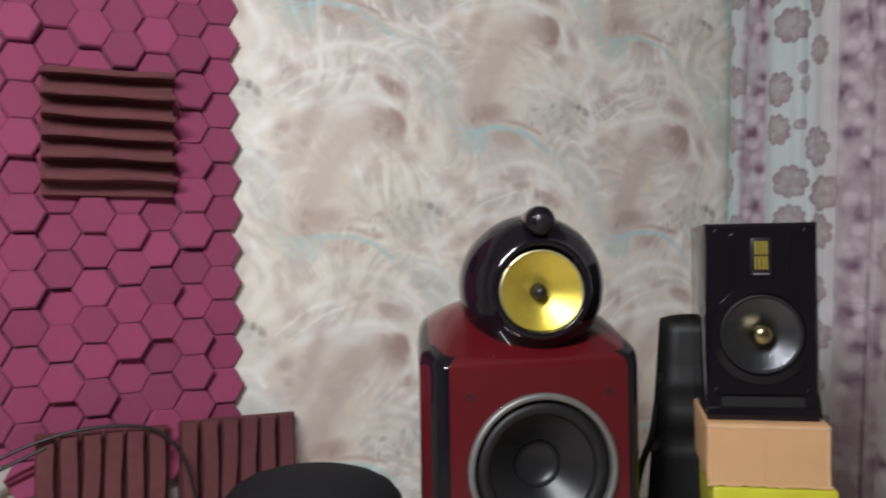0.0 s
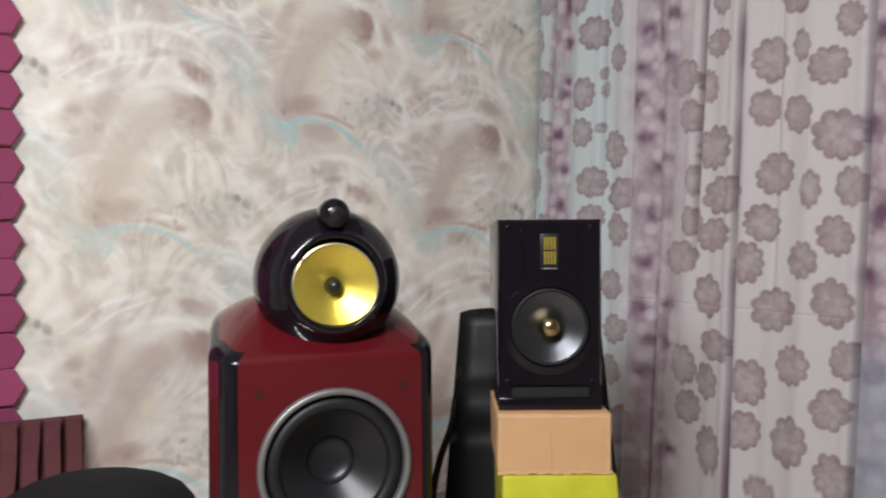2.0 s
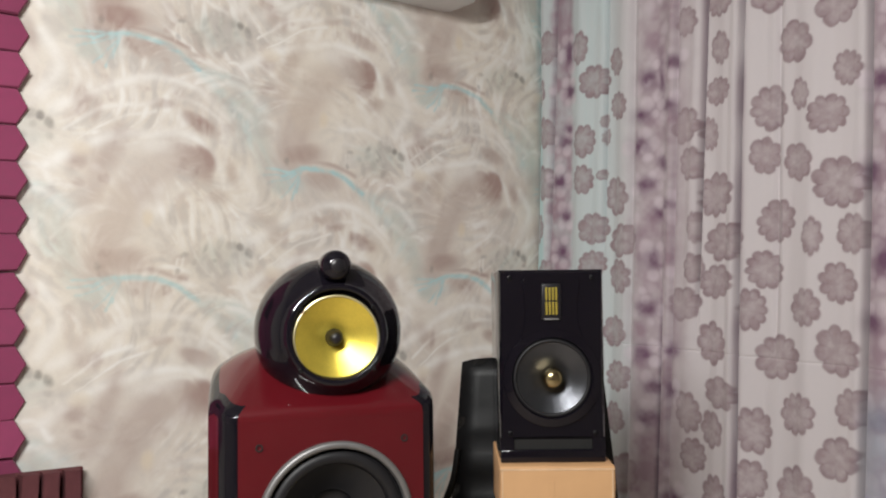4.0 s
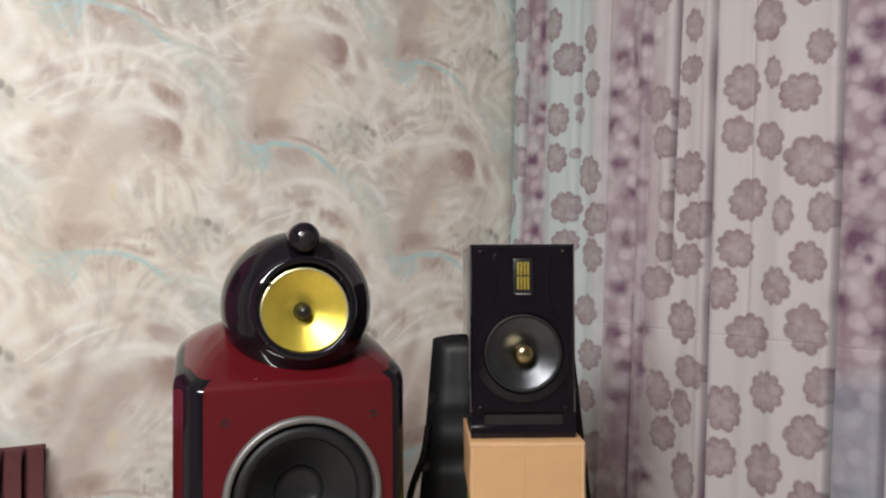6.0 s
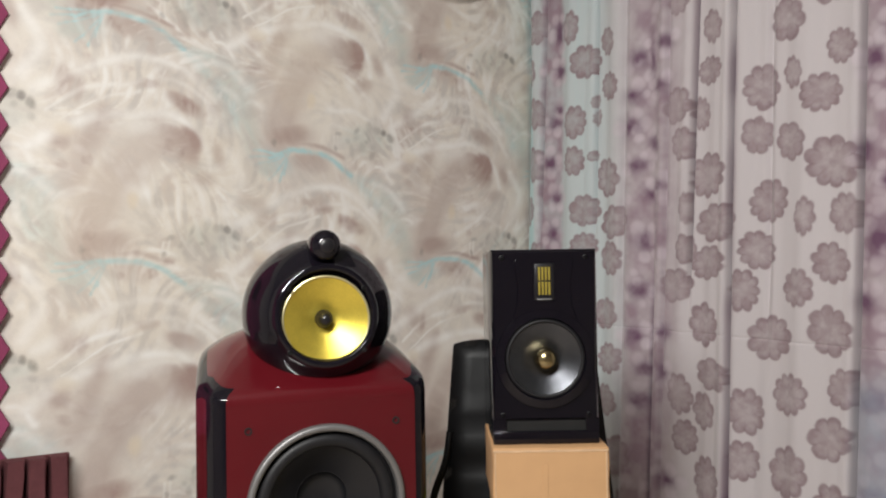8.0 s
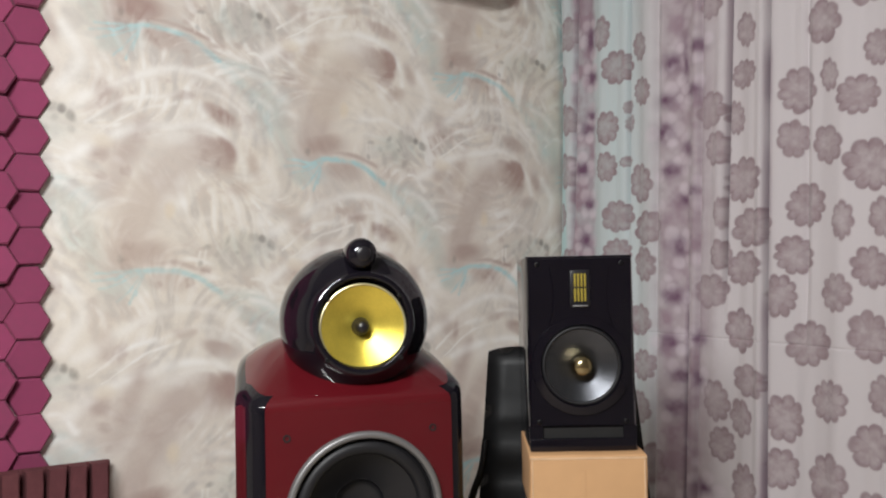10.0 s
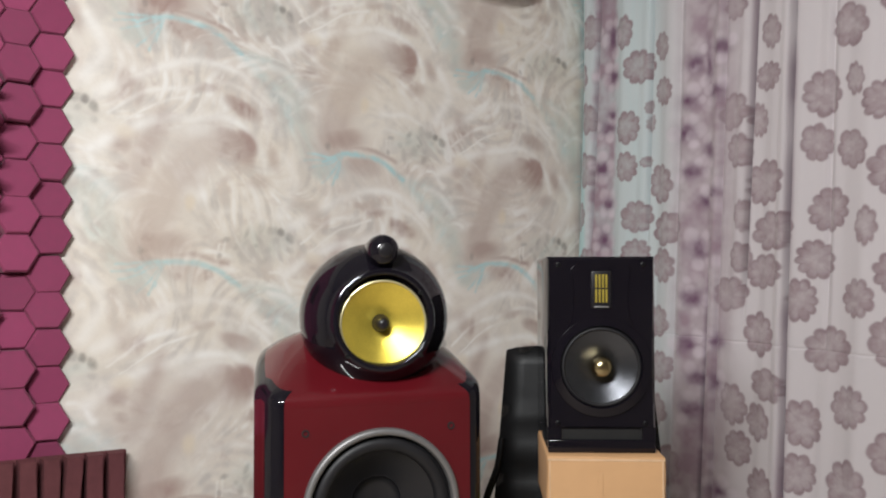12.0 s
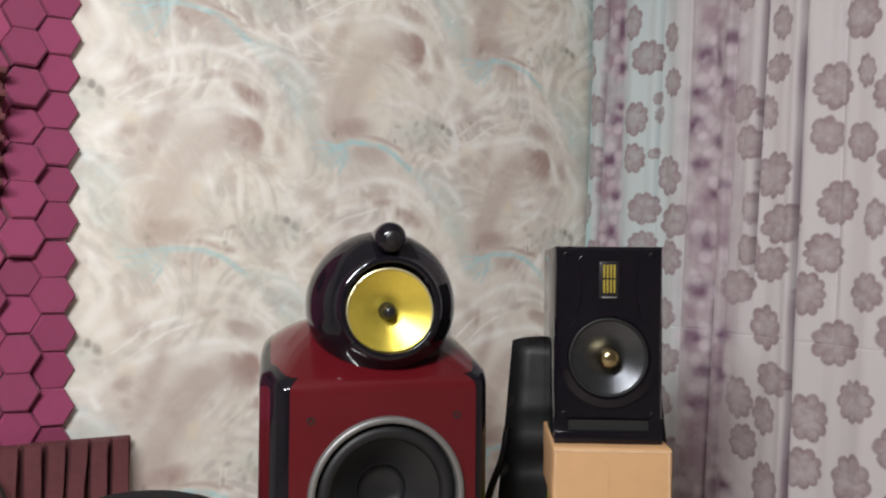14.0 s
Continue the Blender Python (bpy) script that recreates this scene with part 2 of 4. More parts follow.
def paper_inks(x, z):
    """The half-drop repeat of the marbled wallpaper."""
    wx = x + 0.016 * (fbm(x * 13, z * 13, 3) - 0.5)
    wz = z + 0.016 * (fbm(x * 13 + 50, z * 13 + 50, 3) - 0.5)
    blush, teal, light, dark = (np.zeros_like(x) for _ in range(4))
    green, grey, ochre, calm = (np.zeros_like(x) for _ in range(4))
    for i in range(-3, 4):
        shift = 0.0 if i % 2 == 0 else DROP / 2
        for j in range(-3, 4):
            ox, oz = i * ROLL / 2, 1.80 - shift - j * DROP
            px, pz = wx - ox, wz - oz
            near = (px > -0.85) & (px < 0.45) & (pz > -0.85) & (pz < 0.5)
            if not near.any():
                continue
            rows, cols = np.where(near.any(1))[0], np.where(near.any(0))[0]
            sl = (slice(rows[0], rows[-1] + 1), slice(cols[0], cols[-1] + 1))
            p, q = px[sl], pz[sl]
            b = 0.46 * np.clip(1.35 * stroke(p, q, [(-0.375, -0.06), (-0.355, 0.03), (-0.325, 0.11), (-0.27, 0.18), (-0.20, 0.24)], 0.064, 0.050) - 0.10, 0, 1) * np.clip(1.15 - 2.2 * (q - 0.03), 0.35, 1.15)
            b = np.maximum(b, 0.80 * blob(p, q, -0.34, -0.035, 0.085, 0.040))
            b = np.maximum(b, 0.62 * blob(p, q, -0.262, -0.112, 0.066, 0.030, -8, 2.6) * np.clip(0.75 + 9 * (q + 0.112), 0.15, 1))
            oval = blob(p, q, -0.118, -0.405, 0.047, 0.052, -18, 3.5)
            b = np.maximum(b, oval * np.clip(0.72 + 13 * (p + 0.118) + 5 * (q + 0.405), 0.10, 1.35))
            dome = blob(p, q, -0.160, -0.425, 0.088, 0.068, -24, 7) * np.clip(0.42 + 7.0 * (p + 0.160) + 4.0 * (q + 0.425), 0, 0.9) * np.clip((q + 0.495) / 0.05, 0, 1)
            b = np.maximum(b, dome)
            b = np.maximum(b, blob(p, q, -0.118, -0.300, 0.058, 0.023, -20, 2.6) * np.clip(0.62 + 7 * (q + 0.300), 0.35, 0.9))
            b = np.maximum(b, 0.5 * blob(p, q, -0.222, -0.252, 0.036, 0.015, 5, 2.2))
            b = np.maximum(b, 0.5 * blob(p, q, -0.425, -0.27, 0.028, 0.05, 25))
            b = np.maximum(b, 0.5 * blob(p, q, -0.02, -0.43, 0.02, 0.04, 20))
            b = np.maximum(b, 0.5 * blob(p, q, 0.09, -0.10, 0.03, 0.03, 20))
            b = np.maximum(b, 0.55 * blob(p, q, -0.07, 0.14, 0.035, 0.022, 10))
            b = np.maximum(b, 0.45 * blob(p, q, 0.10, -0.16, 0.025, 0.016, -20))
            b = np.maximum(b, 0.45 * blob(p, q, -0.03, -0.24, 0.022, 0.012, -35))
            b = np.maximum(b, 0.5 * blob(p, q, 0.14, 0.03, 0.016, 0.03, -15))
            b = np.maximum(b, 0.4 * stroke(p, q, [(-0.33, -0.33), (-0.37, -0.42), (-0.40, -0.52)], 0.02, 0.05))
            calm[sl] = np.maximum(calm[sl], np.maximum(blob(p, q, -0.26, -0.40, 0.15, 0.075, 10, 1.2), 0.9 * blob(p, q, -0.31, 0.08, 0.10, 0.16, -15, 1.2)))
            g0 = 0.6 * stroke(p, q, [(-0.36, -0.062), (-0.25, -0.060), (-0.15, -0.085)], 0.010, 0.008)
            b = np.maximum(b, g0)
            blush[sl] = np.maximum(blush[sl], b)
            t = 1.0 * stroke(p, q, [(-0.40, -0.105), (-0.345, -0.083), (-0.27, -0.080), (-0.19, -0.098), (-0.12, -0.145)], 0.0065, 0.009)
            t = np.maximum(t, 0.38 * stroke(p, q, [(-0.12, -0.145), (-0.06, -0.20), (0.0, -0.26), (0.03, -0.32)], 0.016, 0.034))
            for ex, ez in ((-0.445, -0.088), (-0.455, -0.108), (-0.44, -0.128), (-0.40, -0.165), (-0.37, -0.172), (-0.352, -0.150)):
                t = np.maximum(t, 0.75 * stroke(p, q, [(-0.33, -0.085), ((ex - 0.34) / 2, ez * 0.62 - 0.034), (ex, ez)], 0.0055, 0.004))
            t = np.maximum(t, 0.32 * stroke(p, q, [(-0.10, -0.15), (-0.02, -0.17), (0.06, -0.23)], 0.018, 0.03))
            t = np.maximum(t, 0.35 * blob(p, q, -0.38, -0.12, 0.06, 0.04))
            teal[sl] = np.maximum(teal[sl], t)
            l = 0.9 * stroke(p, q, [(-0.52, -0.44), (-0.40, -0.37), (-0.26, -0.335), (-0.14, -0.335), (-0.065, -0.40), (-0.045, -0.47)], 0.020, 0.010)
            l = np.maximum(l, 0.75 * stroke(p, q, [(-0.50, -0.30), (-0.38, -0.235), (-0.26, -0.185), (-0.13, -0.20), (-0.03, -0.28)], 0.018, 0.012))
            l = np.maximum(l, 0.6 * stroke(p, q, [(-0.30, -0.27), (-0.18, -0.235), (-0.07, -0.27), (0.0, -0.36)], 0.008, 0.010))
            l = np.maximum(l, 0.7 * stroke(p, q, [(-0.52, -0.10), (-0.48, -0.18), (-0.53, -0.27)], 0.016, 0.022))
            l = np.maximum(l, 0.6 * stroke(p, q, [(-0.20, 0.05), (-0.12, 0.06), (-0.04, 0.03)], 0.012, 0.008))
            l = np.maximum(l, 0.7 * stroke(p, q, [(-0.18, -0.03), (-0.185, -0.075)], 0.004, 0.003))
            l = np.maximum(l, 0.65 * stroke(p, q, [(-0.165, -0.02), (-0.168, -0.07)], 0.004, 0.003))
            for ax, az, bx, bz, w in ((-0.57, -0.49, -0.46, -0.555, 0.017), (-0.58, -0.565, -0.48, -0.60, 0.015), (-0.56, -0.43, -0.50, -0.48, 0.012), (-0.50, -0.62, -0.42, -0.60, 0.012), (-0.47, -0.345, -0.30, -0.262, 0.010), (-0.44, -0.37, -0.24, -0.275, 0.006)):
                l = np.maximum(l, 0.85 * stroke(p, q, [(ax, az), ((ax + bx) / 2, (az + bz) / 2 + 0.018), (bx, bz)], w * 0.5, w))
            l = np.maximum(l, 0.5 * blob(p, q, -0.21, -0.36, 0.10, 0.03, 8))
            light[sl] = np.maximum(light[sl], l)
            d = 0.95 * blob(p, q, 0.0, 0.0, 0.013, 0.012, -40, 1.8)
            d = np.maximum(d, 0.5 * blob(p, q, -0.022, 0.004, 0.018, 0.013))
            d = np.maximum(d, 0.75 * blob(p, q, -0.505, -0.335, 0.013, 0.017, 30, 2.0))
            d = np.maximum(d, 0.45 * blob(p, q, -0.385, -0.055, 0.009, 0.012))
            for k in range(14):
                a, r = 2.4 * k, 0.016 + 0.0075 * k
                d = np.maximum(d, (0.30 if k % 3 else 0.48) * blob(p, q, -0.085 + r * math.cos(a), -0.035 + 0.5 * r * math.sin(a), 0.009 + 0.004 * (k % 4), 0.007 + 0.002 * (k % 3), 40 * k))
            dark[sl] = np.maximum(dark[sl], d)
            g = 0.5 * blob(p, q, -0.06, -0.03, 0.09, 0.05) + 0.8 * blob(p, q, -0.405, -0.135, 0.035, 0.022) + 0.6 * stroke(p, q, [(0.0, -0.22), (0.06, -0.30), (0.08, -0.40)], 0.03, 0.03)
            green[sl] = np.maximum(green[sl], g)
            ochre[sl] = np.maximum(ochre[sl], 0.7 * blob(p, q, -0.26, -0.565, 0.018, 0.026) + 0.5 * blob(p, q, 0.10, -0.07, 0.03, 0.02))
    # brushed streaks, drawn out along the swirl
    def flow(u, v):
        return 0.5 + 1.25 * np.sin(5.93 * u + 1.9 * np.sin(4.1 * v + 0.6)) * np.cos(4.9 * v - 2.4 * u) + 0.9 * np.sin(9.82 * v + 5.93 * u)

    fine, thin = np.zeros_like(x), np.zeros_like(x)
    for way in (1, -1):
        u, v = x.copy(), z.copy()
        for k in range(7):
            a = flow(u, v)
            u, v = u + way * 0.0062 * np.cos(a), v + way * 0.0062 * np.sin(a)
            fine += value_noise(u * 58, v * 58) / 14
            thin += value_noise(u * 105 + 7, v * 105 + 3) / 14
    busy = np.clip((fbm(x * 3.6 + 40, z * 3.6 + 20, 2) - 0.30) * 3.0, 0.25, 1) * (1 - 0.85 * calm)
    hair = np.clip((fine - 0.51) * 4.6 * busy, 0, 0.8)
    light = light * np.clip(0.15 + 1.35 * fbm(x * 16, z * 16, 3), 0, 1)
    light = np.clip(np.maximum(light, np.maximum(hair, np.clip((thin - 0.55) * 4.5 * busy, 0, 0.4))) * (1 - 0.9 * blush) * (1 - 0.5 * teal), 0, 1)
    blush = np.clip(blush * (0.80 + 0.45 * fbm(x * 12 + 3, z * 12 + 8, 3)), 0, 1)
    grey = np.clip(np.clip((0.47 - fine) * 4.2 * busy, 0, 0.55) + np.clip((fbm(x * 14 + 9, z * 14 + 4, 4) - 0.52) * 2.4, 0, 0.42) * (1 - 0.7 * calm), 0, 0.7)
    warm = fbm(x * 4.3 + 70, z * 4.3 + 11, 3)
    blush = np.clip(blush + np.clip((warm - 0.54) * 1.2, 0, 0.18) * (0.5 + fine) + np.clip((fbm(x * 24 + 5, z * 24 + 33, 3) - 0.58) * 2.2, 0, 0.35) * busy, 0, 1)
    ochre = np.maximum(ochre, np.clip((0.47 - warm) * 1.6, 0, 0.18))
    dark = np.clip(dark * (0.7 + 0.6 * fbm(x * 90, z * 90, 2)), 0, 1)
    teal = np.clip(teal * (0.50 + 3.0 * np.clip(thin - 0.38, 0, 1) + 1.2 * np.clip(fine - 0.4, 0, 1)), 0, 1)
    green = np.clip(green * 1.6 * np.clip(fine + 0.05, 0, 1), 0, 1)
    teal = np.maximum(teal, 0.85 / (1 + np.exp(-(x - 1.165) / 0.006)))
    one = np.ones_like(x)
    return (blush * (0.75 + 0.5 * fine), teal, light, dark), (green * (1 - teal), grey * (1 - light) * (1 - blush), ochre, one)


# flowers of the printed cloth, stripe by stripe, in millimetres: place along the cloth, height, half width, half height
STRIPE_W = [(-98,1887,53,63),(-50,1738,40,57),(-82,1586,45,56),(-71,1407,50,66),(-30,1245,42,57),(-75,1080,45,55),(-60,900,45,60)]
STRIPE_A = [(-263,1850,40,57),(-325,1723,63,62),(-273,1529,56,55),(-265,1400,54,49),(-308,1231,64,57),(-299,1112,60,49),(-421,1771,35,49),(-427,1625,42,46),(-362,1585,18,22),(-366,1532,18,30),(-348,1409,23,19),(-410,1332,55,64),(-431,1186,62,55),(-413,1072,49,56),(-387,893,51,56),(-396,750,56,50),(-380,616,45,55),(-417,441,62,68),(-461,285,66,70)]
STRIPE_B = [(-814,1727,36,52),(-801,1603,43,45),(-689,1518,51,58),(-765,1483,32,54),(-707,1402,42,50),(-785,1302,64,66),(-713,1213,21,51),(-811,1165,69,60),(-706,1093,36,45),(-779,1051,60,52),(-666,986,60,55),(-759,873,53,62),(-782,729,57,49),(-673,666,43,63),(-750,623,41,54),(-687,540,43,50),(-755,422,51,70),(-810,1870,50,55),(-700,1830,40,50)]
STRIPE_C = [(-1045,1690,60,56),(-1186,1592,41,49),(-965,1525,59,62),(-1059,1547,28,43),(-1130,1482,53,55),(-945,1396,45,52),(-1047,1367,45,53),(-1157,1302,70,70),(-976,1213,62,59),(-1080,1168,29,52),(-1185,1169,41,58),(-938,1083,58,52),(-1144,1044,50,56),(-891,973,53,59),(-1055,981,42,55),(-968,844,67,65),(-1136,871,59,66),(-1024,699,51,61),(-1168,727,46,51),(-892,639,59,64),(-1127,596,56,59),(-875,501,57,56),(-1012,492,60,69),(-1131,416,56,66)]
STRIPE_D = [(-922,341,49,43),(-1165,1765,60,60),(-975,1850,60,60),(-1060,1880,50,50),(-1410,1532,50,60),(-1410,1405,50,61),(-1415,1216,50,51),(-1405,1082,52,50),(-1410,861,54,57),(-1385,646,50,65),(-1390,511,50,54),(-1520,1300,55,60),(-1510,1000,60,60),(-1520,720,60,60),(-1510,1560,60,60)]
# soft dark hearts in the purple stripes
HEARTS_A = [(-206,1711,28,27),(-194,1583,25,23),(-171,1543,34,27),(-173,1283,28,27),(-143,1407,34,31),(-201,1844,28,48),(-150,1160,30,34),(-140,1000,30,30)]
HEARTS_B = [(-548,1687,42,32),(-647,1719,39,26),(-527,1576,38,28),(-627,1590,31,28),(-513,1480,42,35),(-533,1358,42,25),(-576,1266,27,25),(-611,1287,27,24),(-550,1121,37,39),(-524,971,42,32),(-504,828,42,32),(-614,847,38,28),(-536,724,33,28),(-607,720,31,28),(-516,630,42,32),(-621,402,44,28),(-597,1686,20,69),(-592,1416,20,31)]
HEARTS_C = [(-1352,1389,27,41),(-1324,1002,22,39),(-1318,871,25,33),(-1295,1245,22,27),(-1273,1541,36,35),(-1330,1599,34,41),(-1334,1461,30,34),(-1278,1100,43,56),(-1298,1051,17,20),(-1240,1314,29,43),(-1232,946,29,28),(-1242,706,44,36),(-1244,480,37,28)]


def soft_band(y, a, b, e):
    return 1 / (1 + np.exp(-(y - a) / e)) * 1 / (1 + np.exp((y - b) / e))


def window(y, z, cy, cz, reach):
    """The rows and columns of the cloth's grid round a place on it."""
    rows = np.where(np.abs(z[:, 0] - cz) < reach)[0]
    cols = np.where(np.abs(y[0] - cy) < reach)[0]
    if not len(rows) or not len(cols):
        return None
    return slice(rows[0], rows[-1] + 1), slice(cols[0], cols[-1] + 1)


def cloth_inks(y, z):
    one = np.ones_like(y)
    flower, vein = np.zeros_like(y), np.zeros_like(y)
    r2 = np.random.default_rng(3)
    for bed in (STRIPE_W, STRIPE_A, STRIPE_B, STRIPE_C, STRIPE_D):
        for fy, fz, half_w, half_h in bed:
            fy, fz, half_w, half_h = fy / 1000, fz / 1000, half_w / 1000, half_h / 1000
            a0, n = r2.uniform(0, 6.28), int(r2.integers(7, 11))
            sl = window(y, z, fy, fz, 0.10)
            if sl is None:
                continue
            wy = y[sl] + 0.006 * (fbm(y[sl] * 38, z[sl] * 38, 2) - 0.5)
            wz = z[sl] + 0.006 * (fbm(y[sl] * 38 + 20, z[sl] * 38 + 5, 2) - 0.5)
            dy, dz = (wy - fy) / half_w, (wz - fz) / half_h
            d, a = np.hypot(dy, dz), np.arctan2(dz, dy) + a0
            petal = np.abs(np.sin(n * a / 2 + 0.35 * np.sin(a)))
            lobe = (0.98 + 0.06 * np.sin(2 * a + 3 * a0)) * (0.80 + 0.22 * petal ** 0.6)
            m = 1 / (1 + np.exp((d - lobe) * min(half_w, half_h) / 0.0010))
            # a pale heart, petals darker towards their rims and along the lines between them
            rim = np.exp(-((d - lobe * 0.93) / 0.13) ** 2)
            between = np.exp(-(petal / 0.22) ** 2) * np.clip(d * 1.2 - 0.15, 0, 1)
            heart = np.exp(-(d / 0.13) ** 2)
            fleck = fbm(y[sl] * 60, z[sl] * 60, 3)
            flower[sl] = np.maximum(flower[sl], m * np.clip(0.58 + 0.28 * d + 0.6 * (fleck - 0.5), 0, 1))
            vein[sl] = np.maximum(vein[sl], m * np.clip(0.40 * rim * (0.35 + 1.2 * fbm(y[sl] * 40 + 9, z[sl] * 40, 2)) + 0.30 * between + 0.25 * heart * fleck, 0, 0.75))
    yl = y + 0.05 * (z - 1.2)
    ragged = yl + 0.022 * (fbm(y * 26 + 4, z * 26, 2) - 0.5)
    wash = 0.98 * soft_band(ragged, -0.190, -0.088, 0.005) + 0.70 * soft_band(ragged, -0.64, -0.475, 0.014) * 1.15 + 0.34 * soft_band(ragged, -0.70, -0.62, 0.010)
    wash = wash + 1.0 * soft_band(yl, -1.355, -1.222, 0.005)
    wash = np.clip(wash * (0.18 + 1.35 * fbm(y * 20, z * 20, 3)), 0, 1)
    # purple print showing in the creases, and their shade painted in with it
    purple_crease_shade = 1.1 * np.exp(-((yl + 0.862) / 0.012) ** 2) * np.clip(2.2 * fbm(y * 9, z * 7, 2) - 0.35, 0, 1)
    purple_crease_shade = purple_crease_shade + 0.55 * np.exp(-((yl + 0.727) / 0.006) ** 2) * soft_band(z, 1.15, 2.2, 0.03) + 0.5 * np.exp(-((yl + 0.585) / 0.008) ** 2) * soft_band(z, 0.2, 0.98, 0.03)
    wash = np.clip(wash + purple_crease_shade, 0, 1)
    blotch, bokeh = np.zeros_like(y), np.zeros_like(y)
    for bed, strength in ((HEARTS_A, 1.1), (HEARTS_B, 0.95), (HEARTS_C, 1.15)):
        for cy, cz, half_w, half_h in bed:
            cy, cz, half_w, half_h = cy / 1000, cz / 1000, half_w / 1000, half_h / 1000
            sl = window(y, z, cy, cz, 0.13)
            if sl is None:
                continue
            wy = y[sl] + 0.016 * (fbm(y[sl] * 30, z[sl] * 30, 2) - 0.5)
            dy, dz = (wy - cy) / half_w, (z[sl] - cz) / half_h
            d, a = np.hypot(dy, dz), np.arctan2(dz, dy)
            blotch[sl] = np.maximum(blotch[sl], strength * np.exp(-np.power(d, 2.0) / 0.9) * (0.6 + 0.7 * fbm(y[sl] * 50, z[sl] * 50, 2)))
            turn, n = r2.uniform(0, 6.28), int(r2.integers(5, 7))
            for k in range(n):
                if r2.random() < 0.35:
                    continue
                b = turn + 6.283 * k / n
                py, pz, pr = cy + 1.15 * half_w * math.cos(b), cz + 1.25 * half_h * math.sin(b), 0.018 * r2.uniform(0.8, 1.3)
                e = np.hypot(y[sl] - py, z[sl] - pz)
                bokeh[sl] = np.maximum(bokeh[sl], r2.uniform(0.35, 0.8) / (1 + np.exp((e - pr) / 0.003)))
    for lo, hi, count in ((-0.185, -0.095, 26), (-0.63, -0.48, 34), (-1.345, -1.235, 80)):
        for k in range(count):
            cz, r = r2.uniform(0.3, 1.95), r2.uniform(0.010, 0.022)
            cy = r2.uniform(lo, hi) - 0.05 * (cz - 1.2)
            sl = window(y, z, cy, cz, 0.05)
            if sl is None:
                continue
            d = np.hypot(y[sl] - cy, z[sl] - cz)
            bokeh[sl] = np.maximum(bokeh[sl], r2.uniform(0.25, 0.7) / (1 + np.exp((d - r) / 0.003)))
    # shade of the creases painted into the dark purple ink as well
    blotch = np.maximum(blotch, 0.65 * purple_crease_shade)
    bokeh = bokeh * (1 - 0.8 * blotch)
    teal = np.maximum(1.0 * soft_band(y, -0.072, 0.1, 0.006), 0.50 * soft_band(yl, -0.37, -0.2, 0.02) * (0.5 + 0.8 * fbm(y * 30, z * 3, 3)))
    teal = np.maximum(teal, 0.45 * soft_band(y, -0.44, -0.04, 0.03))
    flower = flower * (1 - 0.55 * np.clip(wash * 1.2, 0, 1))
    vein = vein * (1 - 0.5 * np.clip(wash, 0, 1))
    blue = 0.80 * soft_band(yl, -1.36, -1.215, 0.006) * soft_band(z, 0.0, 0.76, 0.02) * (0.45 + 0.7 * fbm(y * 25, z * 25, 3))
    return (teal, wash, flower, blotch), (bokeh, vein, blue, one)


# ---- room ----
part("floor", box(-3.1, -4.1, -0.1, 1.4, 0.2, 0.0), M_FLOOR, smooth=False)
tagged(bpy.data.objects["floor"], "brown laminate floor of a listening room", "floor", kind="structure")
part("ceiling", box(-3.1, -4.1, 2.62, 1.4, 0.2, 2.72), M_CEILING, smooth=False)
tagged(bpy.data.objects["ceiling"], "plain off-white painted ceiling", "ceiling", kind="structure")
wall_north = part("wall_north", box(-3.1, 0.004, 0.0, 1.4, 0.16, 2.62), M_PLASTER, smooth=False)
tagged(wall_north, "wall papered in cream marbled swirls with teal strokes", "wall", kind="structure")
part("wall_east", box(1.24, -4.1, 0.0, 1.4, 0.0, 2.62), M_PLASTER, smooth=False)
tagged(bpy.data.objects["wall_east"], "plain plastered wall behind the flowered curtain", "wall", kind="structure")
part("wall_south", box(-3.1, -4.1, 0.0, 1.24, -3.95, 2.62), M_PLASTER, smooth=False)
tagged(bpy.data.objects["wall_south"], "plain cream plastered wall", "wall", kind="structure")
part("wall_west", box(-3.1, -3.95, 0.0, -2.95, 0.0, 2.62), M_PLASTER, smooth=False)
tagged(bpy.data.objects["wall_west"], "plain cream plastered wall", "wall", kind="structure")

px, pz = np.meshgrid(np.linspace(-0.72, 1.236, 690), np.linspace(0.20, 2.12, 670))
ia, ib = paper_inks(px, pz)
sheet("wallpaper", px, np.zeros_like(px) - 0.001, pz, M_PAPER, wall_north, (("ink_a", ia), ("ink_b", ib)))

# ---- curtain ----
cy_, cz_ = np.meshgrid(np.linspace(-0.018, -1.60, 610), np.concatenate([np.linspace(0.06, 0.40, 24)[:-1], np.linspace(0.40, 1.95, 640), np.linspace(1.95, 2.45, 30)[1:]]))


